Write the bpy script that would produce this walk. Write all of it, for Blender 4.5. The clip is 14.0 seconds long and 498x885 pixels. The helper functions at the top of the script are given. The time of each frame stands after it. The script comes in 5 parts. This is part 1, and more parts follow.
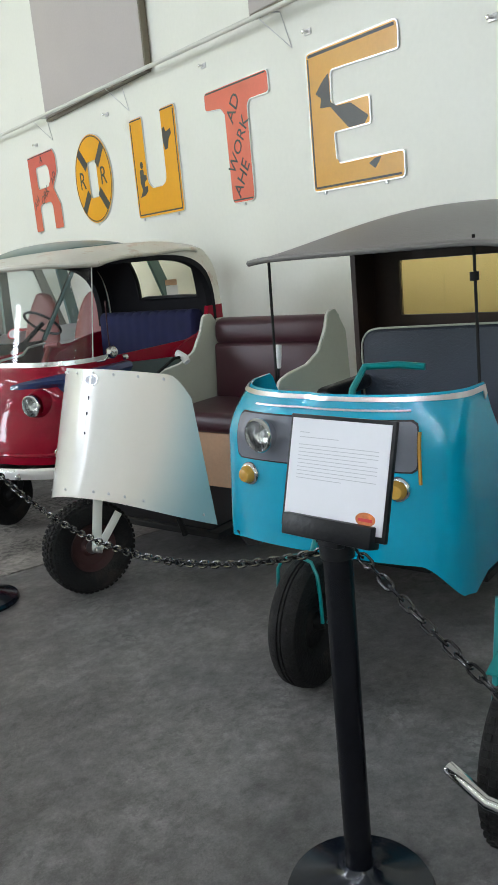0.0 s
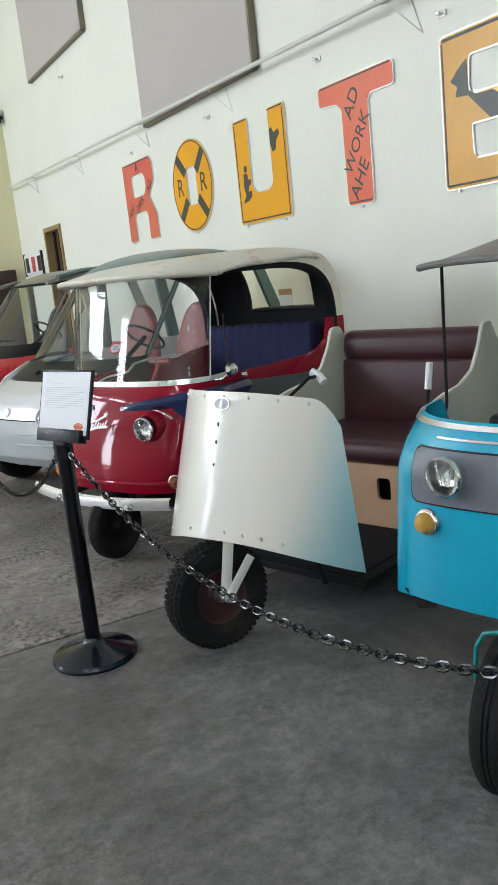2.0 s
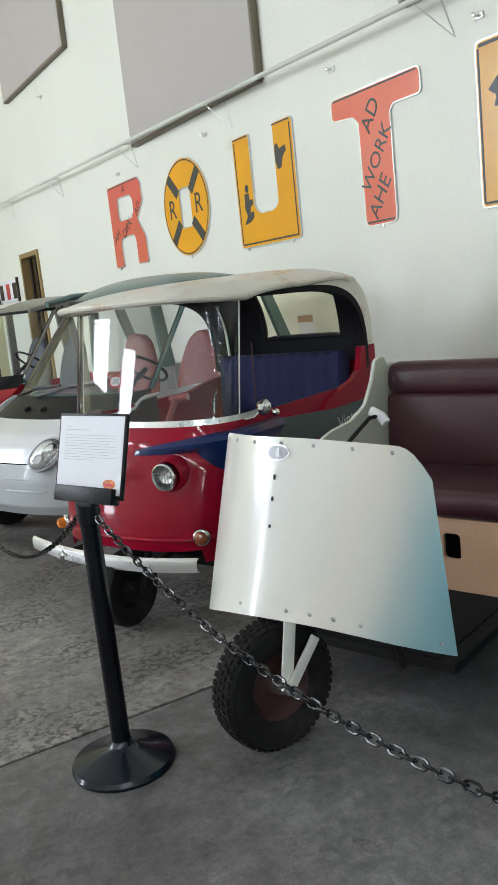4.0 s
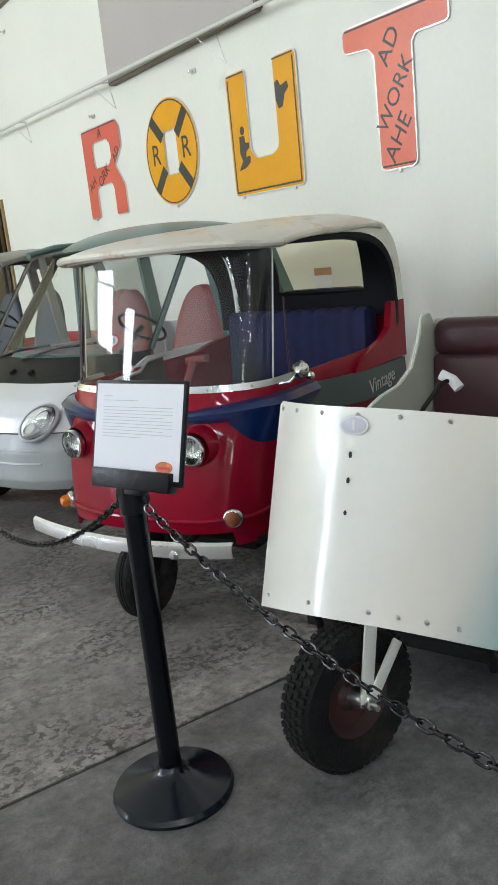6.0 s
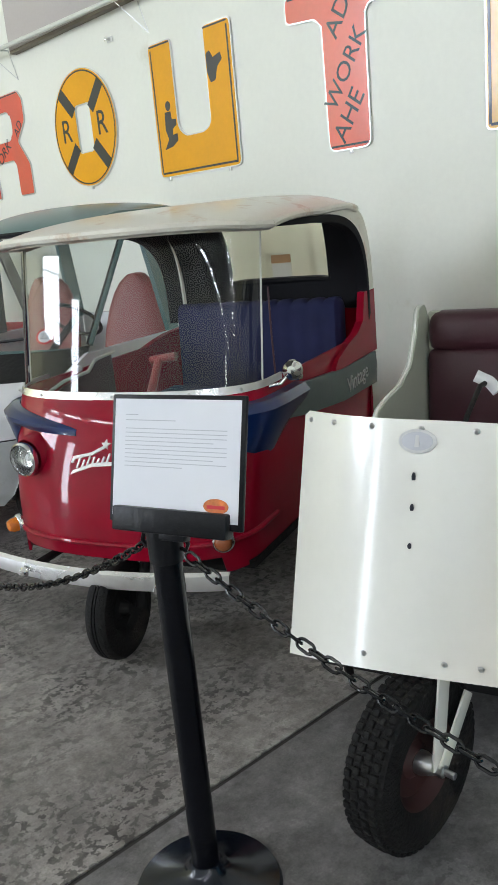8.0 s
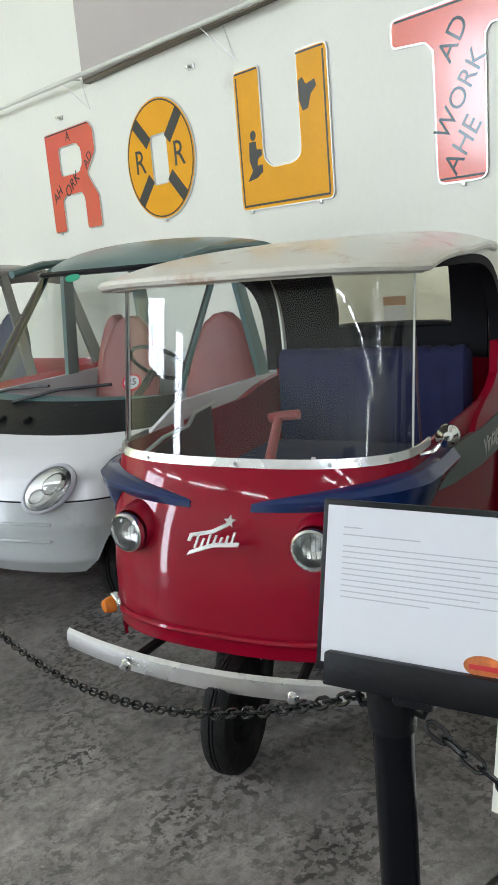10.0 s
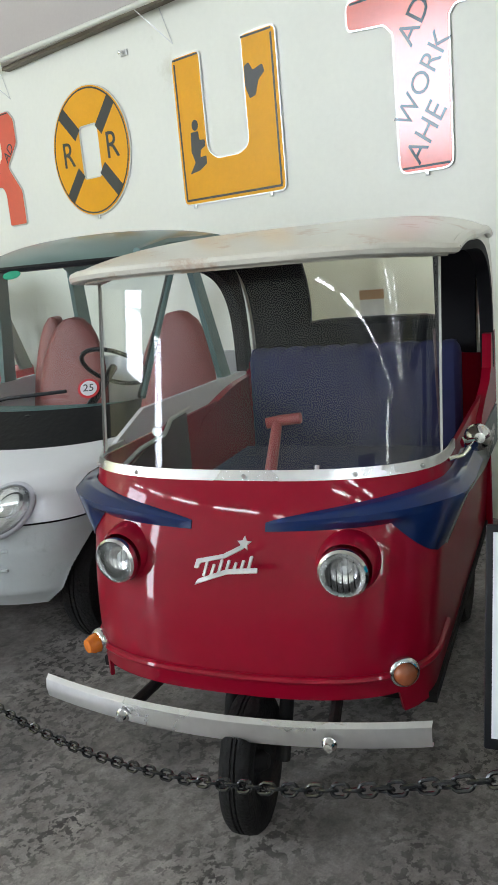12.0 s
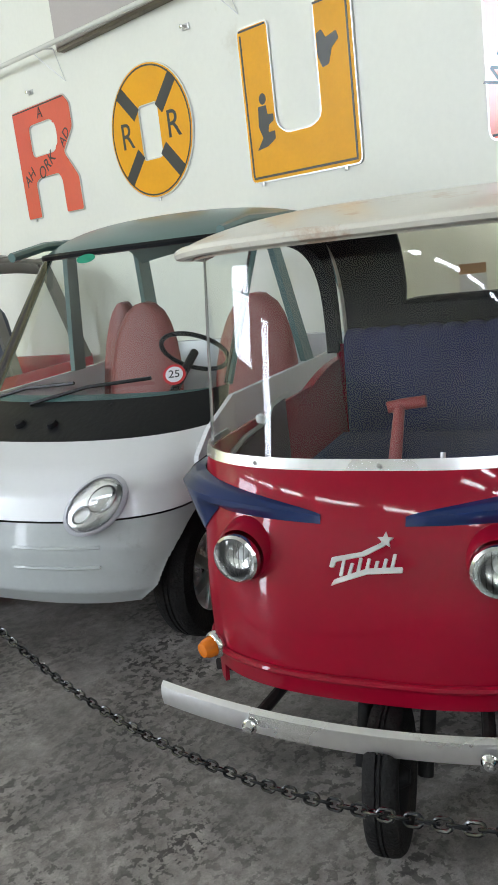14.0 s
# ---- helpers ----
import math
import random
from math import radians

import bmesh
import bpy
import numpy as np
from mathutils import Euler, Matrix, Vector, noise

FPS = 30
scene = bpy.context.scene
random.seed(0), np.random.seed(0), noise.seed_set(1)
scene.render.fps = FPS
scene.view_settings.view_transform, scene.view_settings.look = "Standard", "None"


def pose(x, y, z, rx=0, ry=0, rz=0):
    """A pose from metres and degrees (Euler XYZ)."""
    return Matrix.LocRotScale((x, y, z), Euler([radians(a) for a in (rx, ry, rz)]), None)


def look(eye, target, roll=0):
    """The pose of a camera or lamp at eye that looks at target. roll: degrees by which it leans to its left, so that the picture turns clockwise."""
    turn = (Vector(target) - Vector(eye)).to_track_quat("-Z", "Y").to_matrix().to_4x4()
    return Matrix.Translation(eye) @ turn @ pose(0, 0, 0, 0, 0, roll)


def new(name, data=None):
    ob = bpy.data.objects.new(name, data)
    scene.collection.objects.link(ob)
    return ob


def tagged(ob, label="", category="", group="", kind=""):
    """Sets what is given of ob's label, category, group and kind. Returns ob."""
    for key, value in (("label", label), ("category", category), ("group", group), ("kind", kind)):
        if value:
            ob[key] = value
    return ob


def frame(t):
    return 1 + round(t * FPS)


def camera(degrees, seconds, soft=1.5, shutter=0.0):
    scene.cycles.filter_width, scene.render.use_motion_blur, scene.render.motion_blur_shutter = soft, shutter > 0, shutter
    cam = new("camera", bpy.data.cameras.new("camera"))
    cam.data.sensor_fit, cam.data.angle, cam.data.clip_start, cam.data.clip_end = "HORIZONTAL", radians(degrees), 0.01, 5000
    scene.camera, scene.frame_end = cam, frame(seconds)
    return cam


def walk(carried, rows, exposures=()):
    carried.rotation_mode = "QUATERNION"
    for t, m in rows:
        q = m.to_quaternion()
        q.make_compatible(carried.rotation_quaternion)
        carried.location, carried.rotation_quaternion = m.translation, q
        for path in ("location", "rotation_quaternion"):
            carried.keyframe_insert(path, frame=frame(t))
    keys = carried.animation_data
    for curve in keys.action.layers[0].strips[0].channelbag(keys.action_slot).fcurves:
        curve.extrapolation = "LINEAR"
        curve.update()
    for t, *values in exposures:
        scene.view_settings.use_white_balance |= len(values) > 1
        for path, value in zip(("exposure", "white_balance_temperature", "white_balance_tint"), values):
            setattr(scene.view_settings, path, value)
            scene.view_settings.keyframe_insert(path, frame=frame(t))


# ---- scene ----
cam = camera(34.0, 14.0)
PATH = [
    (0, (0.065, 0.081, 1.484), (1.124, 1.716, 1.028), -5.4),
    (0.5, (0.049, 0.144, 1.477), (1.032, 1.832, 1.044), -6.9),
    (1, (0.074, 0.288, 1.471), (0.959, 2.032, 1.053), -7.4),
    (1.5, (0.119, 0.481, 1.484), (0.941, 2.257, 1.071), -6.9),
    (2, (0.086, 0.681, 1.492), (0.996, 2.414, 1.077), -6.1),
    (2.5, (0.018, 0.822, 1.498), (1.119, 2.444, 1.1), -5.9),
    (3, (0.042, 1.001, 1.487), (1.157, 2.615, 1.099), -5.6),
    (3.5, (0.118, 1.195, 1.508), (1.155, 2.866, 1.144), -6.1),
    (4, (0.094, 1.346, 1.5), (1.084, 3.047, 1.143), -6.2),
    (4.2, (0.057, 1.414, 1.508), (1.057, 3.108, 1.148), -6.0),
    (6.3, (0.052, 1.966, 1.486), (1.138, 3.572, 0.995), -6.4),
    (6.5, (0.039, 2.02, 1.494), (1.186, 3.58, 0.994), -6.1),
    (7, (-0.026, 2.16, 1.52), (1.272, 3.589, 0.996), -5.4),
    (7.5, (-0.052, 2.296, 1.506), (1.272, 3.699, 0.981), -5.2),
    (8, (0.007, 2.467, 1.503), (1.274, 3.926, 0.986), -5.5),
    (8.5, (0.034, 2.608, 1.527), (1.153, 4.187, 1.025), -6.9),
    (9, (0.039, 2.726, 1.547), (1.133, 4.328, 1.061), -7.0),
    (9.2, (0.031, 2.791, 1.556), (1.152, 4.377, 1.08), -6.5),
    (11.3, (0.112, 3.342, 1.545), (1.389, 4.824, 1.129), -5.1),
    (11.5, (0.108, 3.383, 1.528), (1.4, 4.853, 1.113), -5.2),
    (12, (0.062, 3.452, 1.519), (1.443, 4.83, 1.077), -5.3),
    (12.5, (0.016, 3.522, 1.511), (1.42, 4.866, 1.04), -5.7),
    (13, (-0.022, 3.577, 1.513), (1.361, 4.941, 1.038), -6.0),
    (13.5, (-0.035, 3.639, 1.51), (1.317, 5.036, 1.04), -6.5),
    (14, (0.026, 3.754, 1.502), (1.336, 5.193, 1.038), -6.8),
]
walk(cam, [(t, look(eye, target, roll)) for t, eye, target, roll in PATH])

# ---- world and light ----
HX, HY0, HY1, HZ = -8.6, -24.0, 16.4, 7.2      # hall: far long wall, end walls, ceiling
WX = 4.0                                      # long wall with the sign letters
world = bpy.data.worlds.new("world")
scene.world = world
world.use_nodes = True
wn = world.node_tree.nodes
sky = wn.new("ShaderNodeTexSky")
sky.sky_type, sky.sun_disc = "NISHITA", False
sky.sun_elevation, sky.sun_rotation = radians(40), radians(100)
world.node_tree.links.new(sky.outputs[0], wn["Background"].inputs[0])
wn["Background"].inputs[1].default_value = 0.12


def area_lamp(name, at, target, sx, sy, watts, colour):
    data = bpy.data.lights.new(name, "AREA")
    data.shape, data.size, data.size_y, data.energy, data.color = "RECTANGLE", sx, sy, watts, colour
    ob = new(name, data)
    ob.matrix_world = look(at, target)
    return ob


# openings in the far long wall: middle y, width, foot, head, watts of sky light
WINDOWS = [(-19.0, 2.4, 2.4, 5.8, 420), (9.6, 0.85, 0.0, 4.6, 290), (13.4, 3.8, 3.5, 6.2, 790)]
for wy, ww, w0, w1, watts in WINDOWS:
    area_lamp("daylight", (HX - 0.12, wy, (w0 + w1) / 2), (0, wy, (w0 + w1) / 2), ww, w1 - w0, watts, (0.80, 0.875, 1.0))


# ---- materials ----
def nodes(name):
    m = bpy.data.materials.new(name)
    m.use_nodes = True
    return m, m.node_tree.nodes, m.node_tree.links, m.node_tree.nodes["Principled BSDF"]


def mat(name, colour, rough=0.5, metal=0.0, vary=0.12, scale=3.0, fine=40.0, bump=0.02, coat=0.0, dirt=None, dirt_at=0.62, coat_rough=0.06, spec=0.5):
    """A surface whose colour wanders at two scales, with fine relief and, where given, stains."""
    m, n, l, p = nodes(name)
    co = n.new("ShaderNodeTexCoord")
    big, small = n.new("ShaderNodeTexNoise"), n.new("ShaderNodeTexNoise")
    for t, s in ((big, scale), (small, fine)):
        t.inputs["Scale"].default_value, t.inputs["Detail"].default_value = s, 5
        l.new(co.outputs["Object"], t.inputs["Vector"])
    mix = n.new("ShaderNodeMix")
    mix.data_type = "FLOAT"
    mix.inputs[0].default_value = 0.35
    l.new(big.outputs["Fac"], mix.inputs[2])
    l.new(small.outputs["Fac"], mix.inputs[3])
    ramp = n.new("ShaderNodeValToRGB")
    ramp.color_ramp.elements[0].position, ramp.color_ramp.elements[1].position = 0.3, 0.7
    ramp.color_ramp.elements[0].color = (*[c * (1 - vary) for c in colour], 1)
    ramp.color_ramp.elements[1].color = (*[min(1, c * (1 + vary)) for c in colour], 1)
    l.new(mix.outputs[0], ramp.inputs[0])
    out = ramp.outputs[0]
    if dirt:
        spots = n.new("ShaderNodeTexNoise")
        spots.inputs["Scale"].default_value, spots.inputs["Detail"].default_value = scale * 1.7, 9
        spots.inputs["Roughness"].default_value = 0.65
        l.new(co.outputs["Object"], spots.inputs["Vector"])
        cut = n.new("ShaderNodeMapRange")
        cut.inputs[1].default_value, cut.inputs[2].default_value = dirt_at, dirt_at + 0.08
        l.new(spots.outputs["Fac"], cut.inputs[0])
        mc = n.new("ShaderNodeMix")
        mc.data_type = "RGBA"
        l.new(cut.outputs[0], mc.inputs[0])
        l.new(out, mc.inputs[6])
        mc.inputs[7].default_value = (*dirt, 1)
        out = mc.outputs[2]
    l.new(out, p.inputs["Base Color"])
    rr = n.new("ShaderNodeMapRange")
    rr.inputs[3].default_value, rr.inputs[4].default_value = max(0.02, rough - 0.06), min(1, rough + 0.08)
    l.new(big.outputs["Fac"], rr.inputs[0])
    l.new(rr.outputs[0], p.inputs["Roughness"])
    p.inputs["Metallic"].default_value = metal
    p.inputs["Specular IOR Level"].default_value = spec
    p.inputs["Coat Weight"].default_value = coat
    p.inputs["Coat Roughness"].default_value = coat_rough
    if bump:
        b = n.new("ShaderNodeBump")
        b.inputs["Strength"].default_value, b.inputs["Distance"].default_value = 1.0, bump * 0.1
        l.new(small.outputs["Fac"], b.inputs["Height"])
        l.new(b.outputs[0], p.inputs["Normal"])
    return m


def clear(name, tint=(0.96, 0.98, 0.97), gloss=0.02, ior=1.45, keep=1.0):
    """A thin clear sheet: lets light straight through, and mirrors by its angle."""
    m, n, l, p = nodes(name)
    n.remove(p)
    t, g, f, mx = n.new("ShaderNodeBsdfTransparent"), n.new("ShaderNodeBsdfGlossy"), n.new("ShaderNodeFresnel"), n.new("ShaderNodeMixShader")
    t.inputs[0].default_value = (*tint, 1)
    g.inputs["Roughness"].default_value = gloss
    f.inputs[0].default_value = ior
    l.new(f.outputs[0], mx.inputs[0])
    l.new(t.outputs[0], mx.inputs[1])
    l.new(g.outputs[0], mx.inputs[2])
    l.new(mx.outputs[0], n["Material Output"].inputs[0])
    return m


def glow(name, colour, strength):
    m, n, l, p = nodes(name)
    p.inputs["Base Color"].default_value = (*colour, 1)
    p.inputs["Emission Color"].default_value = (*colour, 1)
    p.inputs["Emission Strength"].default_value = strength
    return m


def concrete(name, dark, light, spall, where_at):
    m, n, l, p = nodes(name)
    co = n.new("ShaderNodeTexCoord")

    def noise_at(s, d, r=0.55):
        t = n.new("ShaderNodeTexNoise")
        t.inputs["Scale"].default_value, t.inputs["Detail"].default_value, t.inputs["Roughness"].default_value = s, d, r
        l.new(co.outputs["Object"], t.inputs["Vector"])
        return t

    def ramp(src, a, b, ca, cb):
        r = n.new("ShaderNodeValToRGB")
        r.color_ramp.elements[0].position, r.color_ramp.elements[1].position = a, b
        r.color_ramp.elements[0].color, r.color_ramp.elements[1].color = (*ca, 1), (*cb, 1)
        l.new(src, r.inputs[0])
        return r.outputs[0]

    def blend(kind, fac, a, b):
        x = n.new("ShaderNodeMix")
        x.data_type, x.blend_type = "RGBA", kind
        if isinstance(fac, float):
            x.inputs[0].default_value = fac
        else:
            l.new(fac, x.inputs[0])
        l.new(a, x.inputs[6])
        l.new(b, x.inputs[7])
        return x.outputs[2]

    big, mid, fine, pits = noise_at(1.1, 6, 0.62), noise_at(6.5, 12, 0.72), noise_at(150, 6, 0.7), noise_at(31, 10, 0.64)
    where, scuff = noise_at(2.1, 8, 0.68), noise_at(16, 8, 0.8)
    base = ramp(big.outputs["Fac"], 0.34, 0.66, dark, light)
    base = blend("MULTIPLY", 0.95, base, ramp(mid.outputs["Fac"], 0.34, 0.64, (0.58, 0.578, 0.575), (1.24, 1.235, 1.23)))
    base = blend("MULTIPLY", 0.9, base, ramp(scuff.outputs["Fac"], 0.36, 0.62, (0.62, 0.61, 0.60), (1.22, 1.22, 1.22)))
    base = blend("MULTIPLY", 0.5, base, ramp(fine.outputs["Fac"], 0.3, 0.7, (0.6, 0.6, 0.6), (1.3, 1.3, 1.3)))
    # pale rubbed flecks
    fleck_rgb = n.new("ShaderNodeRGB")
    fleck_rgb.outputs[0].default_value = (0.42, 0.40, 0.38, 1)
    fleck = ramp(noise_at(9, 12, 0.8).outputs["Fac"], 0.66, 0.74, (0, 0, 0), (0.55, 0.55, 0.55))
    base = blend("MIX", fleck, base, fleck_rgb.outputs[0])
    # spalled, dark-pitted places
    pit = ramp(pits.outputs["Fac"], 0.515, 0.530, (0, 0, 0), (1, 1, 1))
    zone = ramp(where.outputs["Fac"], where_at, where_at + 0.24, (0, 0, 0), (spall, spall, spall))
    gate = blend("MULTIPLY", 1.0, pit, zone)
    pit_rgb = n.new("ShaderNodeRGB")
    pit_rgb.outputs[0].default_value = (0.032, 0.028, 0.025, 1)
    base = blend("MIX", gate, base, pit_rgb.outputs[0])
    l.new(base, p.inputs["Base Color"])
    l.new(ramp(mid.outputs["Fac"], 0.3, 0.7, (0.34, 0.34, 0.34), (0.62, 0.62, 0.62)), p.inputs["Roughness"])
    b = n.new("ShaderNodeBump")
    b.inputs["Strength"].default_value, b.inputs["Distance"].default_value = 0.6, 0.006
    l.new(pits.outputs["Fac"], b.inputs["Height"])
    l.new(b.outputs[0], p.inputs["Normal"])
    return m


M_WALL = mat("painted_wall", (0.825, 0.828, 0.735), 0.42, vary=0.035, scale=0.8, fine=25, bump=0.015, dirt=(0.72, 0.71, 0.60), dirt_at=0.66)
M_ENDWALL = mat("yellow_wall", (0.72, 0.68, 0.42), 0.6, vary=0.04, scale=0.8, bump=0.015)
M_CEIL = mat("ceiling_paint", (0.74, 0.73, 0.68), 0.8, vary=0.04)
M_FLOOR = concrete("smooth_concrete", (0.112, 0.108, 0.105), (0.235, 0.226, 0.219), 0.5, 0.45)
M_FLOOR2 = concrete("spalled_concrete", (0.195, 0.182, 0.169), (0.40, 0.372, 0.345), 0.95, 0.39)
M_JOINT = mat("joint_dirt", (0.05, 0.045, 0.04), 0.9)
M_PANEL = mat("panel_board", (0.50, 0.455, 0.425), 0.6, vary=0.05, scale=1.5)
M_EDGE = mat("panel_edge", (0.20, 0.17, 0.12), 0.6)
M_PIPE = mat("pipe_paint", (0.70, 0.70, 0.62), 0.4, vary=0.06)
M_RED = mat("red_enamel", (0.285, 0.002, 0.018), 0.42, vary=0.08, scale=2, bump=0.001, coat=0.6, coat_rough=0.05, spec=0.06)
M_BLUE = mat("blue_enamel", (0.004, 0.020, 0.095), 0.3, vary=0.1, bump=0.002, coat=1.0, coat_rough=0.04, spec=0.2)
M_CREAM = mat("cream_enamel", (0.74, 0.71, 0.61), 0.33, vary=0.05, bump=0.006, coat=0.3, dirt=(0.60, 0.46, 0.34), dirt_at=0.55)
M_SLATE = mat("slate_enamel", (0.055, 0.085, 0.085), 0.35, vary=0.12, bump=0.004, coat=0.3)
M_SHIELD_PLAIN = mat("ivory_enamel", (0.84, 0.835, 0.75), 0.25, vary=0.02, scale=1.2, bump=0.001, coat=0.6, coat_rough=0.13)


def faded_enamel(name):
    """Ivory enamel sprayed to pale turquoise towards one lower edge, plus a ceiling reflection painted in as a warm
    band.
    """
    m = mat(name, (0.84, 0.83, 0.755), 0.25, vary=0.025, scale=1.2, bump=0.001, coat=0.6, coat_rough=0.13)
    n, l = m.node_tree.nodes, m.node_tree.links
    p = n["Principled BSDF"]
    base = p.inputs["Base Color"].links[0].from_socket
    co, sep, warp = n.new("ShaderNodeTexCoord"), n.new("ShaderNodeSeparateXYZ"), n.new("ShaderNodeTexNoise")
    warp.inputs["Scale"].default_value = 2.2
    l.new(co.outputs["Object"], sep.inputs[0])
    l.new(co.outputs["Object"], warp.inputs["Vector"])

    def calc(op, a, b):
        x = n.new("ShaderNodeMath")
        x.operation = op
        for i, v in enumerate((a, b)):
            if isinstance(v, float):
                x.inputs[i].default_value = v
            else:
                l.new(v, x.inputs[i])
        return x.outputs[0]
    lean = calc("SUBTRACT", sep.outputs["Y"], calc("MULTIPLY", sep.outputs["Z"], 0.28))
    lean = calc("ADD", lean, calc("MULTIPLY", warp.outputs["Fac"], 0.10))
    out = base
    # first the warm band, a ceiling reflection put into the colour; then turquoise paint
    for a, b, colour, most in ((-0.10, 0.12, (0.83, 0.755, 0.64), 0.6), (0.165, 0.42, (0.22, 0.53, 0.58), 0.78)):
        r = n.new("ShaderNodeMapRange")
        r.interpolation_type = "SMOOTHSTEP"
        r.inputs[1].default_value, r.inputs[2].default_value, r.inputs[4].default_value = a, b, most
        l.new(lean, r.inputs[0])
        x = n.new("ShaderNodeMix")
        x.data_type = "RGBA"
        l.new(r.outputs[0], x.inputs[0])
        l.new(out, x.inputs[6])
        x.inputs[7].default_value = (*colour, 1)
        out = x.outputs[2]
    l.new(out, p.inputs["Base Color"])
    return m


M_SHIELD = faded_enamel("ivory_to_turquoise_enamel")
M_ARM = mat("pale_green_enamel", (0.52, 0.54, 0.44), 0.35, vary=0.05, bump=0.004, coat=0.2)
M_TURQ = mat("turquoise_enamel", (0.0, 0.36, 0.53), 0.22, vary=0.05, scale=2, bump=0.003, coat=0.6)
M_TEAL = mat("teal_enamel", (0.0, 0.22, 0.22), 0.35, vary=0.1, bump=0.004)
M_CHROME = mat("chrome", (0.78, 0.78, 0.78), 0.12, metal=1.0, vary=0.04, bump=0.002)
M_ALU = mat("brushed_aluminium", (0.68, 0.68, 0.67), 0.32, metal=1.0, vary=0.08, bump=0.01)
M_STEEL = mat("polished_steel", (0.90, 0.90, 0.90), 0.27, metal=1.0, vary=0.08, bump=0.003)
M_RUBBER = mat("tyre_rubber", (0.010, 0.0095, 0.009), 0.72, vary=0.25, fine=90, bump=0.05, spec=0.25, dirt=(0.026, 0.022, 0.018), dirt_at=0.58)
M_BLACK = mat("black_plastic", (0.007, 0.0075, 0.009), 0.36, vary=0.15, bump=0.02, spec=0.25)
M_POST = mat("black_post_paint", (0.006, 0.009, 0.016), 0.17, vary=0.25, fine=12, bump=0.015, spec=0.5)
M_TUBE = mat("black_tube_paint", (0.0035, 0.004, 0.006), 0.22, vary=0.2, fine=30, bump=0.02, spec=0.25)
M_DARK = mat("dark_lining", (0.010, 0.010, 0.012), 0.85, vary=0.08, fine=12, bump=0, spec=0.25)
M_CHASSIS = mat("chassis_black", (0.011, 0.0105, 0.010), 0.7, vary=0.25, bump=0.04, spec=0.25)
M_RIM = mat("maroon_wheel_rim", (0.045, 0.014, 0.012), 0.6, vary=0.2, bump=0.01)
M_MAROON = mat("maroon_vinyl", (0.052, 0.015, 0.021), 0.34, vary=0.14, scale=5, fine=120, bump=0.008)
M_SEATBLUE = mat("navy_velour", (0.016, 0.020, 0.072), 0.92, vary=0.22, scale=6, fine=14, bump=0)
M_SEATGREY = mat("slate_vinyl", (0.055, 0.065, 0.085), 0.45, vary=0.12, fine=120, bump=0.03)
M_SEATRED = mat("brick_red_leather", (0.30, 0.065, 0.055), 0.42, vary=0.12, scale=5, fine=120, bump=0.03)
M_WOOD = mat("plywood", (0.56, 0.34, 0.20), 0.6, vary=0.1, scale=4, fine=60, bump=0.015)
M_BROWN = mat("brown_wood", (0.030, 0.015, 0.009), 0.5, vary=0.25, scale=5, bump=0.02)
M_CANOPY = mat("grey_canopy", (0.19, 0.18, 0.17), 0.38, vary=0.08, fine=90, bump=0.02)
M_GREYPANEL = mat("grey_panel", (0.15, 0.16, 0.19), 0.4, vary=0.06, bump=0.006)
M_VANWHITE = mat("white_enamel", (0.78, 0.79, 0.80), 0.24, vary=0.02, bump=0.002, coat=0.6)
M_VANGREY = mat("grey_bumper_plastic", (0.43, 0.46, 0.455), 0.35, coat=0.3, vary=0.05, bump=0.012, dirt=(0.36, 0.38, 0.37), dirt_at=0.63)
M_VANGREEN = mat("grey_green_enamel", (0.095, 0.175, 0.165), 0.3, vary=0.05, bump=0.003, coat=0.3)
M_DASH = mat("teal_dash", (0.10, 0.24, 0.24), 0.6, vary=0.06)
M_CARRED = mat("bright_red_enamel", (0.52, 0.006, 0.018), 0.28, vary=0.04, bump=0.002, coat=0.6)
M_CARGREY = mat("warm_grey_enamel", (0.20, 0.195, 0.17), 0.35, vary=0.06, bump=0.003, coat=0.3)
M_PAPER = mat("printed_paper", (0.78, 0.79, 0.82), 0.5, vary=0.015, bump=0.003)
M_INK = mat("grey_ink", (0.55, 0.56, 0.59), 0.7, vary=0.05)
M_TAN_LENS = mat("brown_lens", (0.30, 0.085, 0.03), 0.2, vary=0.2, bump=0.03, coat=0.5)
M_AMBER = mat("amber_lens", (0.75, 0.20, 0.01), 0.18, vary=0.1, bump=0.03, coat=0.5)
M_OCHRE = mat("ochre_lens", (0.55, 0.32, 0.05), 0.25, vary=0.1, bump=0.03, coat=0.4)
M_SIGNRED = mat("sign_orange_red", (0.74, 0.085, 0.045), 0.33, vary=0.06, scale=4, bump=0.004, coat=1.0, coat_rough=0.15)
M_SIGNYEL = mat("sign_yellow", (0.84, 0.385, 0.0), 0.45, vary=0.06, scale=4, bump=0.004, spec=0.3, coat=0.22, coat_rough=0.13, dirt=(0.72, 0.34, 0.02), dirt_at=0.68)
M_SIGNOCH = mat("sign_ochre", (0.70, 0.34, 0.035), 0.3, vary=0.07, scale=3, bump=0.004, coat=0.45, coat_rough=0.13, dirt=(0.56, 0.28, 0.05), dirt_at=0.64)
M_SIGNBLK = mat("sign_black", (0.018, 0.02, 0.028), 0.35, vary=0.15, bump=0.004, coat=0.3)
M_GREEN = mat("green_sticker", (0.02, 0.35, 0.20), 0.4)
M_WHITEPL = mat("white_plastic", (0.8, 0.8, 0.78), 0.4, vary=0.03)
M_STICKRED = mat("red_sticker", (0.6, 0.03, 0.04), 0.4)
M_ORANGE = mat("orange_print", (0.55, 0.16, 0.04), 0.5, vary=0.4, scale=40, fine=120)
M_ROD = mat("red_painted_rod", (0.30, 0.05, 0.05), 0.4, vary=0.1)
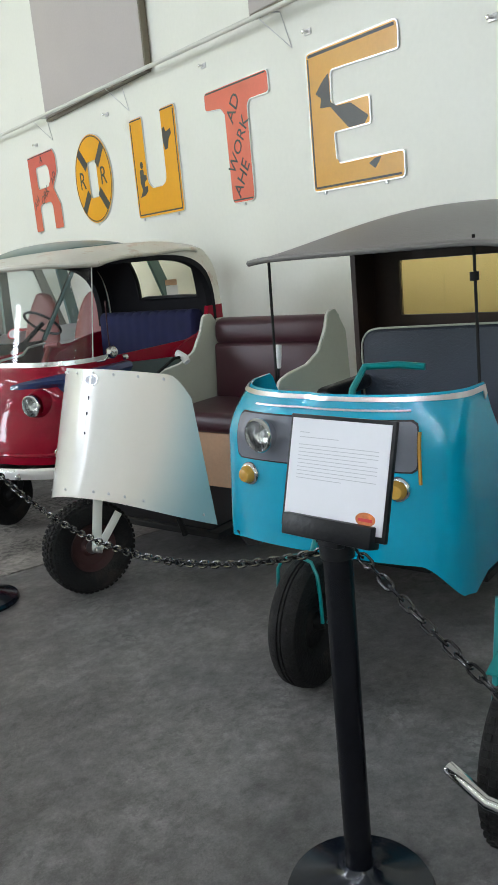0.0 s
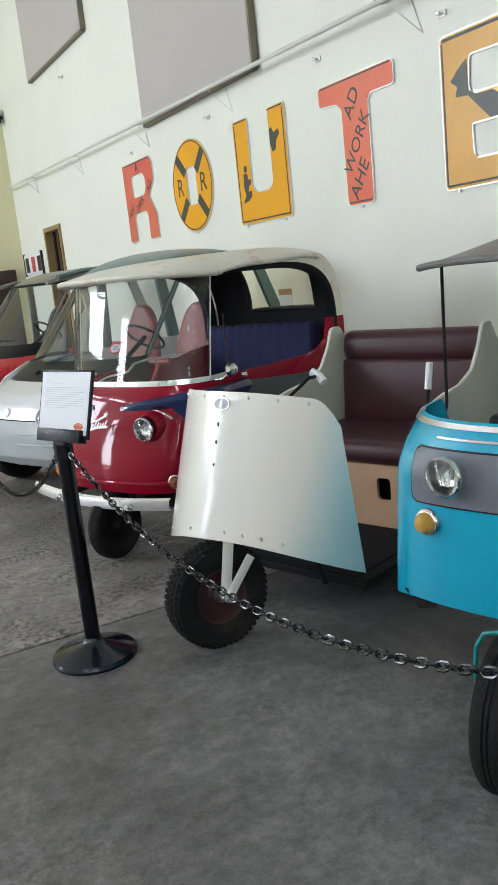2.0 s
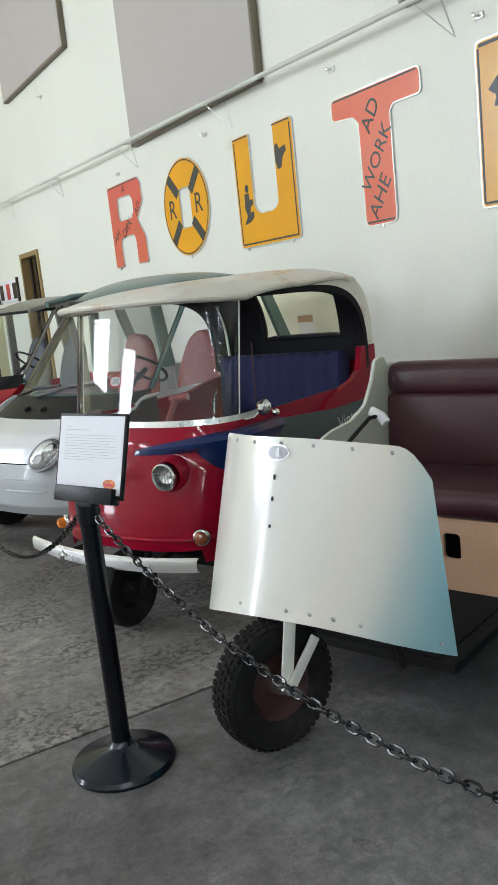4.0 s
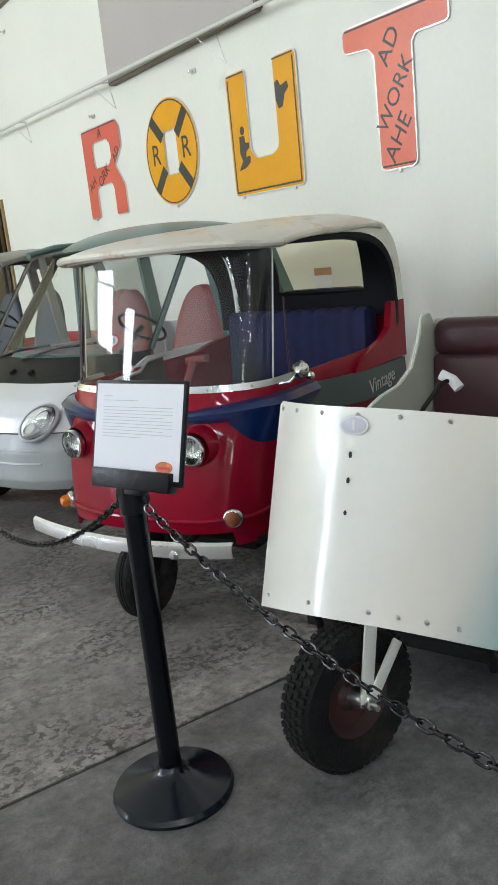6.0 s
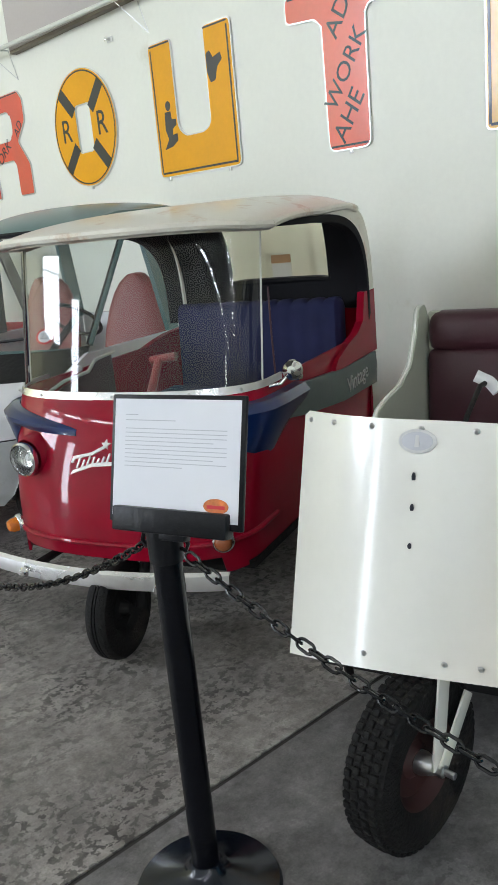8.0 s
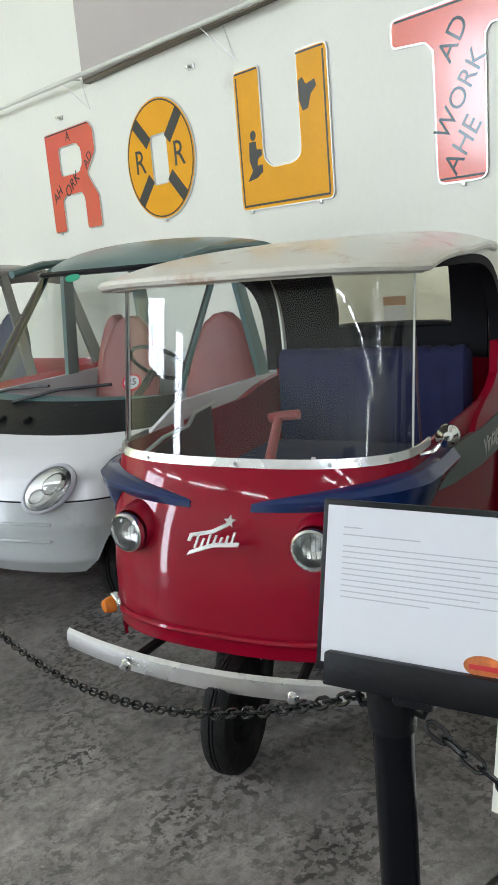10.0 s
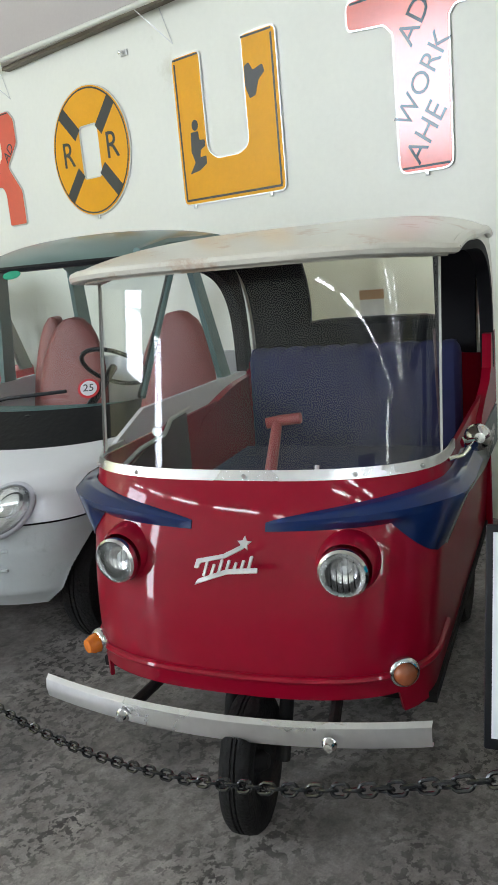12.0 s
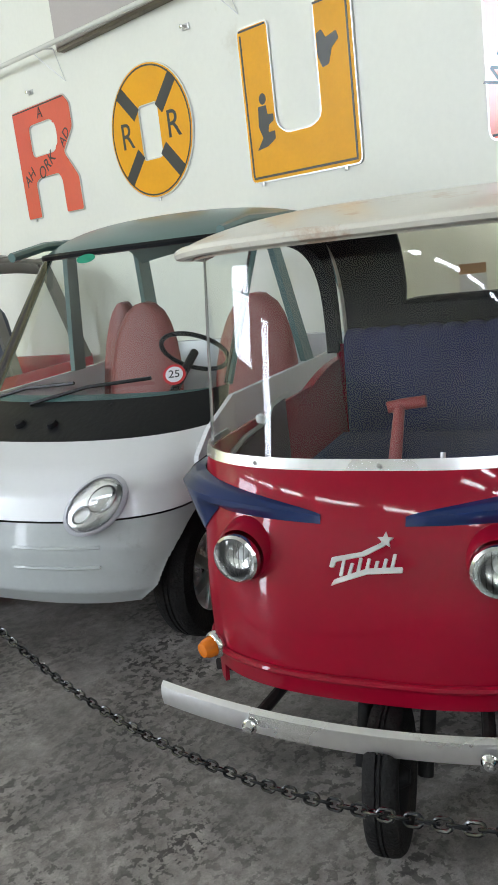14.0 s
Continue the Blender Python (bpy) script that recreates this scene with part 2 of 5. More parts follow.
M_REFL = mat("lamp_reflector", (0.92, 0.92, 0.91), 0.22, metal=1.0, vary=0.1, bump=0.01)
G_CLEAR = clear("clear_acrylic", (0.88, 0.90, 0.91), 0.0, 1.62)
G_WIND = clear("windscreen_glass", (0.88, 0.93, 0.91), 0.0, 1.75)
G_AMBERPANE = clear("yellowed_window", (0.93, 0.80, 0.50), 0.03, 1.45)
G_AGED = clear("aged_window", (0.95, 0.915, 0.76), 0.0, 1.3)
G_LENS = clear("lamp_glass", (0.97, 0.98, 0.98), 0.04, 1.5)
E_TUBE = glow("tube_lamp", (0.81, 0.875, 1.0), 54.0)


# ---- building helpers ----
def finish(bm, name, material, smooth=40):
    bmesh.ops.recalc_face_normals(bm, faces=bm.faces)
    me = bpy.data.meshes.new(name)
    bm.to_mesh(me)
    bm.free()
    me.materials.append(material)
    if smooth:
        me.shade_smooth()
        me.set_sharp_from_angle(angle=radians(smooth))
    return me


def part(name, bm, material, parent=None, label="", smooth=40):
    ob = new(name, finish(bm, name, material, smooth))
    if parent:
        ob.parent = parent
    return tagged(ob, label)


def thing(name, at, label, category, group="", heading=0.0):
    e = new(name)
    e.matrix_basis = pose(*at, 0, 0, heading)
    e.empty_display_size = 0.1
    return tagged(e, label, category, group)


def structure(name, bm, material, label, smooth=0):
    ob = part(name, bm, material, None, label, smooth)
    return tagged(ob, kind="structure", category=name.split("_")[0])


def box(x0, x1, y0, y1, z0, z1, bevel=0.0, seg=2, bm=None):
    b = bmesh.new()
    bmesh.ops.create_cube(b, size=1, matrix=Matrix.LocRotScale(((x0 + x1) / 2, (y0 + y1) / 2, (z0 + z1) / 2), None, (abs(x1 - x0), abs(y1 - y0), abs(z1 - z0))))
    if bevel:
        bmesh.ops.bevel(b, geom=b.edges[:], offset=bevel, segments=seg, profile=0.5, affect="EDGES")
    return join(bm, b)


def join(bm, other):
    if bm is None:
        return other
    me = bpy.data.meshes.new("tmp")
    other.to_mesh(me)
    other.free()
    bm.from_mesh(me)
    bpy.data.meshes.remove(me)
    return bm


def moved(bm, m):
    bmesh.ops.transform(bm, matrix=m, verts=bm.verts)
    return bm


def grid(fn, nu, nv, thick=0.0, skip=None, closed=False):
    """A sheet through fn(u, v), u and v from 0 to 1, with thickness."""
    bm = bmesh.new()
    vs = [[bm.verts.new(fn(i / nu, j / nv)) for j in range(nv + 1)] for i in range(nu + (0 if closed else 1))]
    for i in range(nu):
        for j in range(nv):
            if skip and skip((i + 0.5) / nu, (j + 0.5) / nv):
                continue
            k = (i + 1) % len(vs)
            bm.faces.new((vs[i][j], vs[k][j], vs[k][j + 1], vs[i][j + 1]))
    loose = [v for v in bm.verts if not v.link_faces]
    bmesh.ops.delete(bm, geom=loose, context="VERTS")
    bmesh.ops.remove_doubles(bm, verts=bm.verts, dist=1e-5)
    if thick:
        bmesh.ops.recalc_face_normals(bm, faces=bm.faces)
        bmesh.ops.solidify(bm, geom=bm.faces[:], thickness=thick)
    return bm


def lathe(profile, segs=24, axis="z"):
    """Turns rows of (radius, height) round an axis."""
    bm = bmesh.new()
    rings = []
    for r, h in profile:
        if r < 1e-6:
            rings.append([bm.verts.new((0, 0, h))])
        else:
            rings.append([bm.verts.new((r * math.cos(2 * math.pi * i / segs), r * math.sin(2 * math.pi * i / segs), h)) for i in range(segs)])
    for a, b in zip(rings, rings[1:]):
        for i in range(segs):
            k = (i + 1) % segs
            if len(a) == 1 and len(b) == 1:
                continue
            if len(a) == 1:
                bm.faces.new((a[0], b[i], b[k]))
            elif len(b) == 1:
                bm.faces.new((a[i], a[k], b[0]))
            else:
                bm.faces.new((a[i], a[k], b[k], b[i]))
    if axis == "x":
        moved(bm, Matrix.Rotation(radians(90), 4, "Y"))
    if axis == "y":
        moved(bm, Matrix.Rotation(radians(-90), 4, "X"))
    return bm


def tube(points, r, segs=8, closed=False, caps=True):
    bm = bmesh.new()
    pts = [Vector(p) for p in points]
    rings, up = [], None
    n = len(pts)
    for i, p in enumerate(pts):
        a = pts[(i - 1) % n] if closed or i else p
        b = pts[(i + 1) % n] if closed or i < n - 1 else p
        d = (b - a).normalized()
        if up is None:
            up = d.orthogonal().normalized()
        up = (up - d * up.dot(d)).normalized()
        s = d.cross(up)
        rr = r[i] if isinstance(r, (list, tuple)) else r
        rings.append([bm.verts.new(p + (up * math.cos(t) + s * math.sin(t)) * rr) for t in (2 * math.pi * k / segs for k in range(segs))])
    for i in range(n if closed else n - 1):
        a, b = rings[i], rings[(i + 1) % n]
        for k in range(segs):
            bm.faces.new((a[k], a[(k + 1) % segs], b[(k + 1) % segs], b[k]))
    if caps and not closed:
        bm.faces.new(rings[0])
        bm.faces.new(rings[-1])
    return bm


def filled(loops):
    """A flat sheet in the xy plane, from an outline and its holes."""
    bm = bmesh.new()
    edges = []
    for loop in loops:
        vs = [bm.verts.new((x, y, 0)) for x, y in loop]
        edges += [bm.edges.new((vs[i], vs[(i + 1) % len(vs)])) for i in range(len(vs))]
    bmesh.ops.triangle_fill(bm, use_beauty=True, use_dissolve=False, edges=edges, normal=(0, 0, 1))
    return bm


def shrunk(loop, d, hole=False):
    """An outline moved inwards by d (a hole is moved outwards)."""
    pts = [Vector(p) for p in loop]
    pts = [p for i, p in enumerate(pts) if (p - pts[i - 1]).length > 1e-5]
    n = len(pts)
    area = sum(pts[i - 1].x * pts[i].y - pts[i].x * pts[i - 1].y for i in range(n))
    side = (1 if area > 0 else -1) * (-1 if hole else 1) * d
    out = []
    for i, p in enumerate(pts):
        a, b = (p - pts[i - 1]).normalized(), (pts[(i + 1) % n] - p).normalized()
        na, nb = Vector((-a.y, a.x)), Vector((-b.y, b.x))
        m = (na + nb).normalized()
        out.append(tuple(p + m * side / max(0.4, m.dot(na))))
    return out


def slab(loops, depth, inset=0.0, lift=0.0):
    """An outlined plate with thickness along z, its front at z = depth + lift."""
    if inset:
        loops = [shrunk(k, inset, i > 0) for i, k in enumerate(loops)]
    bm = filled(loops)
    got = bmesh.ops.extrude_face_region(bm, geom=bm.faces[:])
    bmesh.ops.translate(bm, verts=[v for v in got["geom"] if isinstance(v, bmesh.types.BMVert)], vec=(0, 0, depth))
    return moved(bm, Matrix.Translation((0, 0, lift)))


def rounded(points, r, n=4):
    """A polygon with rounded corners; r may be a number, or one for each corner."""
    out, m = [], len(points)
    for i, p in enumerate(points):
        p, a, b = Vector(p), Vector(points[i - 1]), Vector(points[(i + 1) % m])
        k = r[i] if isinstance(r, (list, tuple)) else r
        if k <= 0:
            out.append(tuple(p))
            continue
        p0, p1 = p + (a - p).normalized() * k, p + (b - p).normalized() * k
        for j in range(n + 1):
            t = j / n
            q = p0 * (1 - t) ** 2 + p * 2 * t * (1 - t) + p1 * t * t
            out.append(tuple(q))
    return out


def ellipse(cx, cy, rx, ry, n=32):
    return [(cx + rx * math.cos(2 * math.pi * i / n), cy + ry * math.sin(2 * math.pi * i / n)) for i in range(n)]


def words(body, size, depth=0.001):
    """Raised writing in the xy plane, centred, as a bmesh."""
    cu = bpy.data.curves.new("words", "FONT")
    cu.body, cu.size, cu.extrude, cu.align_x, cu.align_y, cu.resolution_u = body, size, depth, "CENTER", "CENTER", 3
    ob = bpy.data.objects.new("words", cu)
    scene.collection.objects.link(ob)
    bpy.context.view_layer.update()
    me = bpy.data.meshes.new_from_object(ob)
    bm = bmesh.new()
    bm.from_mesh(me)
    bpy.data.objects.remove(ob)
    bpy.data.curves.remove(cu)
    bpy.data.meshes.remove(me)
    return bm


def sup(s, wide, deep, n, front):
    """A point of a blunt nose in plan: s from -1 (right side) to 1 (left side); returns forward, left."""
    t = s * math.pi / 2
    c, k = abs(math.cos(t)), math.sin(t)
    return front - deep + deep * c ** (2 / n), wide * math.copysign(abs(k) ** (2 / n), k)


def wall_side(u, v, w):
    """Lays a plate drawn in xy on the long wall: x runs against y, z up, w out of the wall."""
    return Matrix(((0, 0, -1, WX - w), (-1, 0, 0, u), (0, 1, 0, v), (0, 0, 0, 1)))


# ---- the hall ----
structure("floor_south", box(HX, WX, HY0, 4.052, -0.12, 0), M_FLOOR, "dark grey stained smooth concrete slab floor")
structure("floor_north", box(HX, WX, 4.070, HY1, -0.12, 0), M_FLOOR2, "lighter grey spalled concrete slab floor")
structure("trim_joint", box(HX, WX, 4.052, 4.070, -0.12, -0.006), M_JOINT, "dark dirt-filled joint across concrete floor")
structure("trim_joint", box(HX + 0.1, WX - 0.02, -1.0, -0.985, 0.0005, 0.004), M_JOINT, "dark dirt-filled joint across concrete floor")
structure("trim_joint", box(HX + 0.1, WX - 0.02, 9.1, 9.115, 0.0005, 0.004), M_JOINT, "dark dirt-filled joint across concrete floor")

# long wall with a door opening
DY0, DY1, DZ = 13.72, 14.66, 2.50
bm = box(WX, WX + 0.25, HY0 - 0.25, DY0, -0.12, HZ)
box(WX, WX + 0.25, DY1, HY1 + 0.25, -0.12, HZ, bm=bm)
box(WX, WX + 0.25, DY0, DY1, DZ, HZ, bm=bm)
structure("wall_east", bm, M_WALL, "pale cream-green painted plaster wall")
bm = box(HX - 0.25, WX - 0.0, HY1, HY1 + 0.25, -0.12, HZ)
structure("wall_north", bm, M_ENDWALL, "yellow painted end wall")
structure("wall_south", box(HX - 0.25, WX, HY0 - 0.25, HY0, -0.12, HZ), M_ENDWALL, "yellow painted end wall")
bm = bmesh.new()
edges = [HY0] + [e for wy, ww, w0, w1, watts in WINDOWS for e in (wy - ww / 2, wy + ww / 2)] + [HY1]
for a, b in zip(edges[::2], edges[1::2]):
    box(HX - 0.25, HX, a, b, -0.12, HZ, bm=bm)
for wy, ww, w0, w1, watts in WINDOWS:
    box(HX - 0.25, HX, wy - ww / 2, wy + ww / 2, -0.12, w0 - 0.005, bm=bm)
    box(HX - 0.25, HX, wy - ww / 2, wy + ww / 2, w1, HZ, bm=bm)
structure("wall_west", bm, M_WALL, "pale painted wall with tall windows")
structure("ceiling", box(HX - 0.25, WX + 0.25, HY0 - 0.25, HY1 + 0.25, HZ, HZ + 0.15), M_CEIL, "pale painted ceiling")
bm = box(WX + 0.25, WX + 1.6, DY0 - 0.3, DY1 + 0.3, -0.12, -0.005)
box(WX + 1.6, WX + 1.7, DY0 - 0.3, DY1 + 0.3, -0.12, 2.9, bm=bm)
for y in (DY0 - 0.4, DY1 + 0.3):
    box(WX + 0.25, WX + 1.7, y, y + 0.1, -0.12, 2.9, bm=bm)
box(WX + 0.25, WX + 1.7, DY0 - 0.4, DY1 + 0.4, 2.9, 3.0, bm=bm)
structure("wall_passage", bm, M_WALL, "plain closed passage behind the doorway")

for i, (wy, ww, w0, w1, watts) in enumerate(WINDOWS):
    w = thing("window_%d" % (i + 1), (HX - 0.06, wy, w0), "tall daylit opening with a slim pale frame", "window")
    tagged(w, kind="structure")
    h = w1 - w0
    bm = box(-0.03, 0.03, -ww / 2, -ww / 2 + 0.06, 0, h)
    box(-0.03, 0.03, ww / 2 - 0.06, ww / 2, 0, h, bm=bm)
    box(-0.03, 0.03, -ww / 2 + 0.06, ww / 2 - 0.06, h - 0.06, h, bm=bm)
    part("window_frame", bm, M_PIPE, w)
    if w0 > 1:
        for k in (1, 2):
            part("glazing_bar", box(-0.02, 0.02, -ww / 2 + ww * k / 3 - 0.02, -ww / 2 + ww * k / 3 + 0.02, 0.0, h - 0.06), M_PIPE, w)
        part("glazing_bar", box(-0.015, 0.015, -ww / 2, ww / 2, h * 0.5 - 0.02, h * 0.5 + 0.02), M_PIPE, w)

# door frame with a half-open brown door
d = thing("door_1", (WX, DY0, 0), "brown wooden door frame with a glazed door", "door")
tagged(d, kind="structure")
bm = box(-0.03, 0.2, 0.0, 0.07, 0, DZ)
box(-0.03, 0.2, DY1 - DY0 - 0.07, DY1 - DY0, 0, DZ, bm=bm)
box(-0.03, 0.2, 0.07, DY1 - DY0 - 0.07, DZ - 0.07, DZ, bm=bm)
part("frame", bm, mat("door_wood", (0.30, 0.20, 0.08), 0.5, vary=0.15), d)
for k in range(3):
    y = 0.12 + k * 0.27
    part("stile", box(0.05, 0.09, y, y + 0.07, 0, DZ - 0.08), M_BROWN, d)

# framed notice with red shapes beside the door
n = thing("notice_board", (WX - 0.02, 15.62, 1.80), "white notice board with red shapes on the wall", "sign")
part("board", box(-0.01, 0.018, -0.58, 0.58, 0, 0.36, 0.004), M_PAPER, n)
for k, y in enumerate((-0.42, -0.02, 0.4)):
    part("print", box(-0.014, -0.0105, y - 0.12, y + 0.1, 0.04, 0.30), M_BROWN if k != 1 else M_STICKRED, n)
part("frame", box(-0.02, 0.018, -0.62, -0.582, -0.02, 0.38), M_BROWN, n)
part("frame", box(-0.02, 0.018, 0.582, 0.62, -0.02, 0.38), M_BROWN, n)

# board panels on the walls
for y0, y1, z0, z1 in ((7.21, 9.75, 3.19, 5.3), (11.4, 14.1, 4.68, 6.4), (2.9, 5.49, 3.18, 5.3), (-1.4, 1.2, 3.18, 5.3)):
    p = thing("wall_panel", (WX, (y0 + y1) / 2, z0), "large pinkish-grey board panel mounted high on the wall", "wall panel", "panels on the walls")
    part("board", box(-0.075, -0.004, -(y1 - y0) / 2, (y1 - y0) / 2, 0.012, z1 - z0, 0.003), M_PANEL, p)
    part("edge", box(-0.07, -0.004, -(y1 - y0) / 2 - 0.025, -(y1 - y0) / 2 - 0.001, 0, z1 - z0), M_EDGE, p, "dark brown side batten")
    part("edge", box(-0.07, -0.004, -(y1 - y0) / 2, (y1 - y0) / 2, -0.016, 0.01), M_EDGE, p, "dark brown bottom batten")
p = thing("wall_panel", (1.9, HY1, 3.2), "large pinkish-grey board panel mounted high on the wall", "wall panel", "panels on the walls")
part("board", box(-1.4, 1.38, -0.075, -0.004, 0, 1.3, 0.003), M_PANEL, p)
p = thing("side_panelling", (0.9, HY1, 0), "dark brown boarding against the yellow end wall", "boarding")
for k in range(6):
    part("board", box(-2.9 + k * 0.97, -2.9 + k * 0.97 + 0.955, -0.09, -0.004, 0, 1.93, 0.004), M_BROWN, p)

# conduit along the wall, on brackets
def pipe_z(y):
    return 3.115 + 0.0215 * (y - 5.0)


c = thing("wall_pipe", (0, 0, 0), "thin painted steel pipe along the wall on brackets", "pipe")
part("pipe", tube([(WX - 0.16, y, pipe_z(y)) for y in (-23.9, 0, 5, 10, 16.3)], 0.019, 10), M_PIPE, c)
for y in (0.2, 2.6, 5.25, 7.9, 9.95, 12.4, 14.8):
    part("bracket", tube([(WX - 0.16, y, pipe_z(y)), (WX - 0.09, y - 0.02, pipe_z(y) + 0.02), (WX - 0.005, y - 0.04, pipe_z(y) + 0.02)], 0.007, 6), M_ALU, c)
    part("strut", tube([(WX - 0.15, y + 0.04, pipe_z(y)), (WX - 0.005, y - 0.16, pipe_z(y) - 0.25)], 0.0035, 6), M_ALU, c)
    part("strut", tube([(WX - 0.006, y - 0.05, pipe_z(y) + 0.02), (WX - 0.006, y - 0.16, pipe_z(y) - 0.25)], 0.003, 6), M_ALU, c)
for y, z in ((6.3, 3.02), (8.25, 2.985), (4.9, 2.93), (10.35, 3.0), (3.3, 2.6), (12.6, 4.4)):
    s = thing("wall_hook", (WX, y, z), "small grey metal hook screwed to the wall", "hook", "hooks on the wall")
    part("plate", box(-0.012, -0.001, -0.035, 0.035, -0.02, 0.02, 0.003), M_ALU, s)
    part("pin", lathe([(0, 0), (0.011, 0), (0.011, 0.04), (0.014, 0.045), (0, 0.052)], 10, "x"), M_CHROME, s).matrix_basis = pose(-0.008, 0, 0, 0, 180, 0)
s = thing("wall_speaker", (WX - 0.06, HY1 - 0.1, 4.6), "small dark loudspeaker bracketed in the wall corner", "speaker")
part("body", box(-0.12, 0.0, -0.16, 0.02, -0.12, 0.12, 0.02), M_BLACK, s)
part("bracket", box(-0.02, 0.06, -0.02, 0.1, -0.02, 0.02), M_BLACK, s)
# rows of tube lamps under the ceiling
for x in (-2.6, -3.5, -6.6):
    # last five lamps at x = -6.6 are added fill for white car and floor
    for k in range(17 if x < -6 else 12):
        t = thing("ceiling_light", (x, -22.0 + k * 2.1, 5.4), "long tube lamp hung under the ceiling", "lamp", "rows of ceiling lamps")
        part("housing", box(-0.07, 0.07, -0.75, 0.75, 0.0, 0.05, 0.006), M_PIPE, t)
        part("tube", box(-0.05, 0.05, -0.72, 0.72, -0.03, -0.002, 0.01), E_TUBE, t)
        for y in (-0.6, 0.6):
            part("hanger", tube([(0, y, 0.05), (0, y, HZ - 5.4)], 0.006, 6), M_ALU, t)

# ---- sign letters ----
def letter(name, y, z, loops, face, label, corner=0.02):
    """A letter cut from road signs; loops in metres from its lower left corner as one reads it."""
    t = thing("sign_letter", (0, 0, 0), label, "letter", "letters along the wall")
    t.matrix_basis = wall_side(y, z, 0.002)
    part("back_plate", slab(loops, 0.012), M_ALU, t, "bright aluminium edge", 0)
    part("face", slab(loops, 0.003, 0.009, 0.0115), face, t, "", 0)
    return t


def mark(t, loop, name="print", material=None, lift=0.0148):
    part(name, slab([loop], 0.0012, 0, lift), material or M_SIGNBLK, t, "", 0)


def mark_words(t, body, size, x, y, turn=0.0):
    bm = words(body, size, 0.0008)
    part("lettering", moved(bm, pose(x, y, 0.0158, 0, 0, turn)), M_SIGNBLK, t, "black sign lettering", 0)


R = rounded([(0, 0), (0.24, 0), (0.24, 0.30), (0.31, 0.33), (0.62, 0.33), (0.66, 0.28), (0.66, 0.0), (0.93, 0), (0.93, 0.28), (0.76, 0.49), (0.94, 0.66), (0.94, 0.85), (0.86, 0.93), (0, 0.93)], 0.03)
R_HOLE = rounded([(0.26, 0.52), (0.62, 0.52), (0.68, 0.58), (0.68, 0.72), (0.62, 0.77), (0.26, 0.77)], 0.05)
r = letter("r", 10.72, 1.965, [R, R_HOLE], M_SIGNRED, "orange-red letter R cut from a road sign")
mark_words(r, "A", 0.13, 0.47, 0.85, 0)
mark_words(r, "ORK", 0.15, 0.46, 0.42, 30)
mark_words(r, "AD", 0.12, 0.80, 0.60, 40)
mark_words(r, "AH", 0.14, 0.15, 0.36, 30)
mark(r, [(0.02, 0.905), (0.86, 0.905), (0.86, 0.915), (0.02, 0.915)])

o = letter("o", 9.26, 1.935, [ellipse(0.487, 0.472, 0.487, 0.472, 48), rounded([(0.38, 0.285), (0.60, 0.285), (0.60, 0.655), (0.38, 0.655)], 0.03)], M_SIGNYEL, "round yellow and black railway sign used as letter O")
for a in (45, 135, 225, 315):
    u, v = math.cos(radians(a)), math.sin(radians(a))
    r0 = 0.19 if a in (45, 225) else 0.19
    q = [(0.487 + u * k - v * s, 0.472 + v * k + u * s) for k, s in ((r0, -0.05), (0.452, -0.05), (0.452, 0.05), (r0, 0.05))]
    mark(o, q)
mark_words(o, "R", 0.27, 0.205, 0.472)
mark_words(o, "R", 0.27, 0.765, 0.472)
ring = [ellipse(0.487, 0.472, 0.468, 0.453, 48), ellipse(0.487, 0.472, 0.456, 0.441, 48)]
part("print", slab(ring, 0.0012, 0, 0.0148), M_SIGNBLK, o, "", 0)

U = rounded([(0, 0), (0.93, 0), (0.93, 0.945), (0.645, 0.945), (0.645, 0.31), (0.56, 0.275), (0.36, 0.275), (0.275, 0.33), (0.275, 0.945), (0, 0.945)], [0.05, 0.05, 0.05, 0.04, 0.05, 0.03, 0.03, 0.05, 0.04, 0.05])
u = letter("u", 7.77, 1.895, [U], M_SIGNYEL, "yellow letter U cut from a road sign")
mark(u, [(0.03, 0.026), (0.90, 0.026), (0.90, 0.040), (0.03, 0.040)])
mark(u, [(0.026, 0.04), (0.040, 0.04), (0.040, 0.90), (0.026, 0.90)])
mark(u, [(0.888, 0.04), (0.902, 0.04), (0.902, 0.90), (0.888, 0.90)])
mark(u, rounded([(0.09, 0.20), (0.19, 0.215), (0.258, 0.25), (0.258, 0.30), (0.20, 0.295), (0.21, 0.34), (0.256, 0.36), (0.256, 0.40), (0.205, 0.405), (0.20, 0.46), (0.13, 0.46), (0.12, 0.34), (0.15, 0.27)], 0.008))
mark(u, ellipse(0.175, 0.50, 0.03, 0.034, 16))
mark(u, rounded([(0.66, 0.76), (0.70, 0.775), (0.73, 0.725), (0.81, 0.745), (0.825, 0.70), (0.77, 0.66), (0.74, 0.58), (0.69, 0.57), (0.66, 0.64)], 0.01))
mark(u, [(0.65, 0.918), (0.90, 0.918), (0.90, 0.930), (0.65, 0.930)])
mark(u, [(0.02, 0.918), (0.26, 0.918), (0.26, 0.930), (0.02, 0.930)])

T = rounded([(0.30, 0), (0.63, 0), (0.63, 0.72), (0.66, 0.76), (0.93, 0.76), (0.93, 0.935), (0, 0.935), (0, 0.78), (0.24, 0.76), (0.29, 0.71)], [0.06, 0.06, 0.0, 0.02, 0.04, 0.05, 0.05, 0.04, 0.02, 0.0])
t = letter("t", 6.33, 1.875, [T], M_SIGNRED, "orange-red letter T cut from a road sign")
mark_words(t, "AHE", 0.165, 0.475, 0.19, 56)
mark_words(t, "WORK", 0.155, 0.465, 0.45, 56)
mark_words(t, "AD", 0.165, 0.43, 0.74, 56)
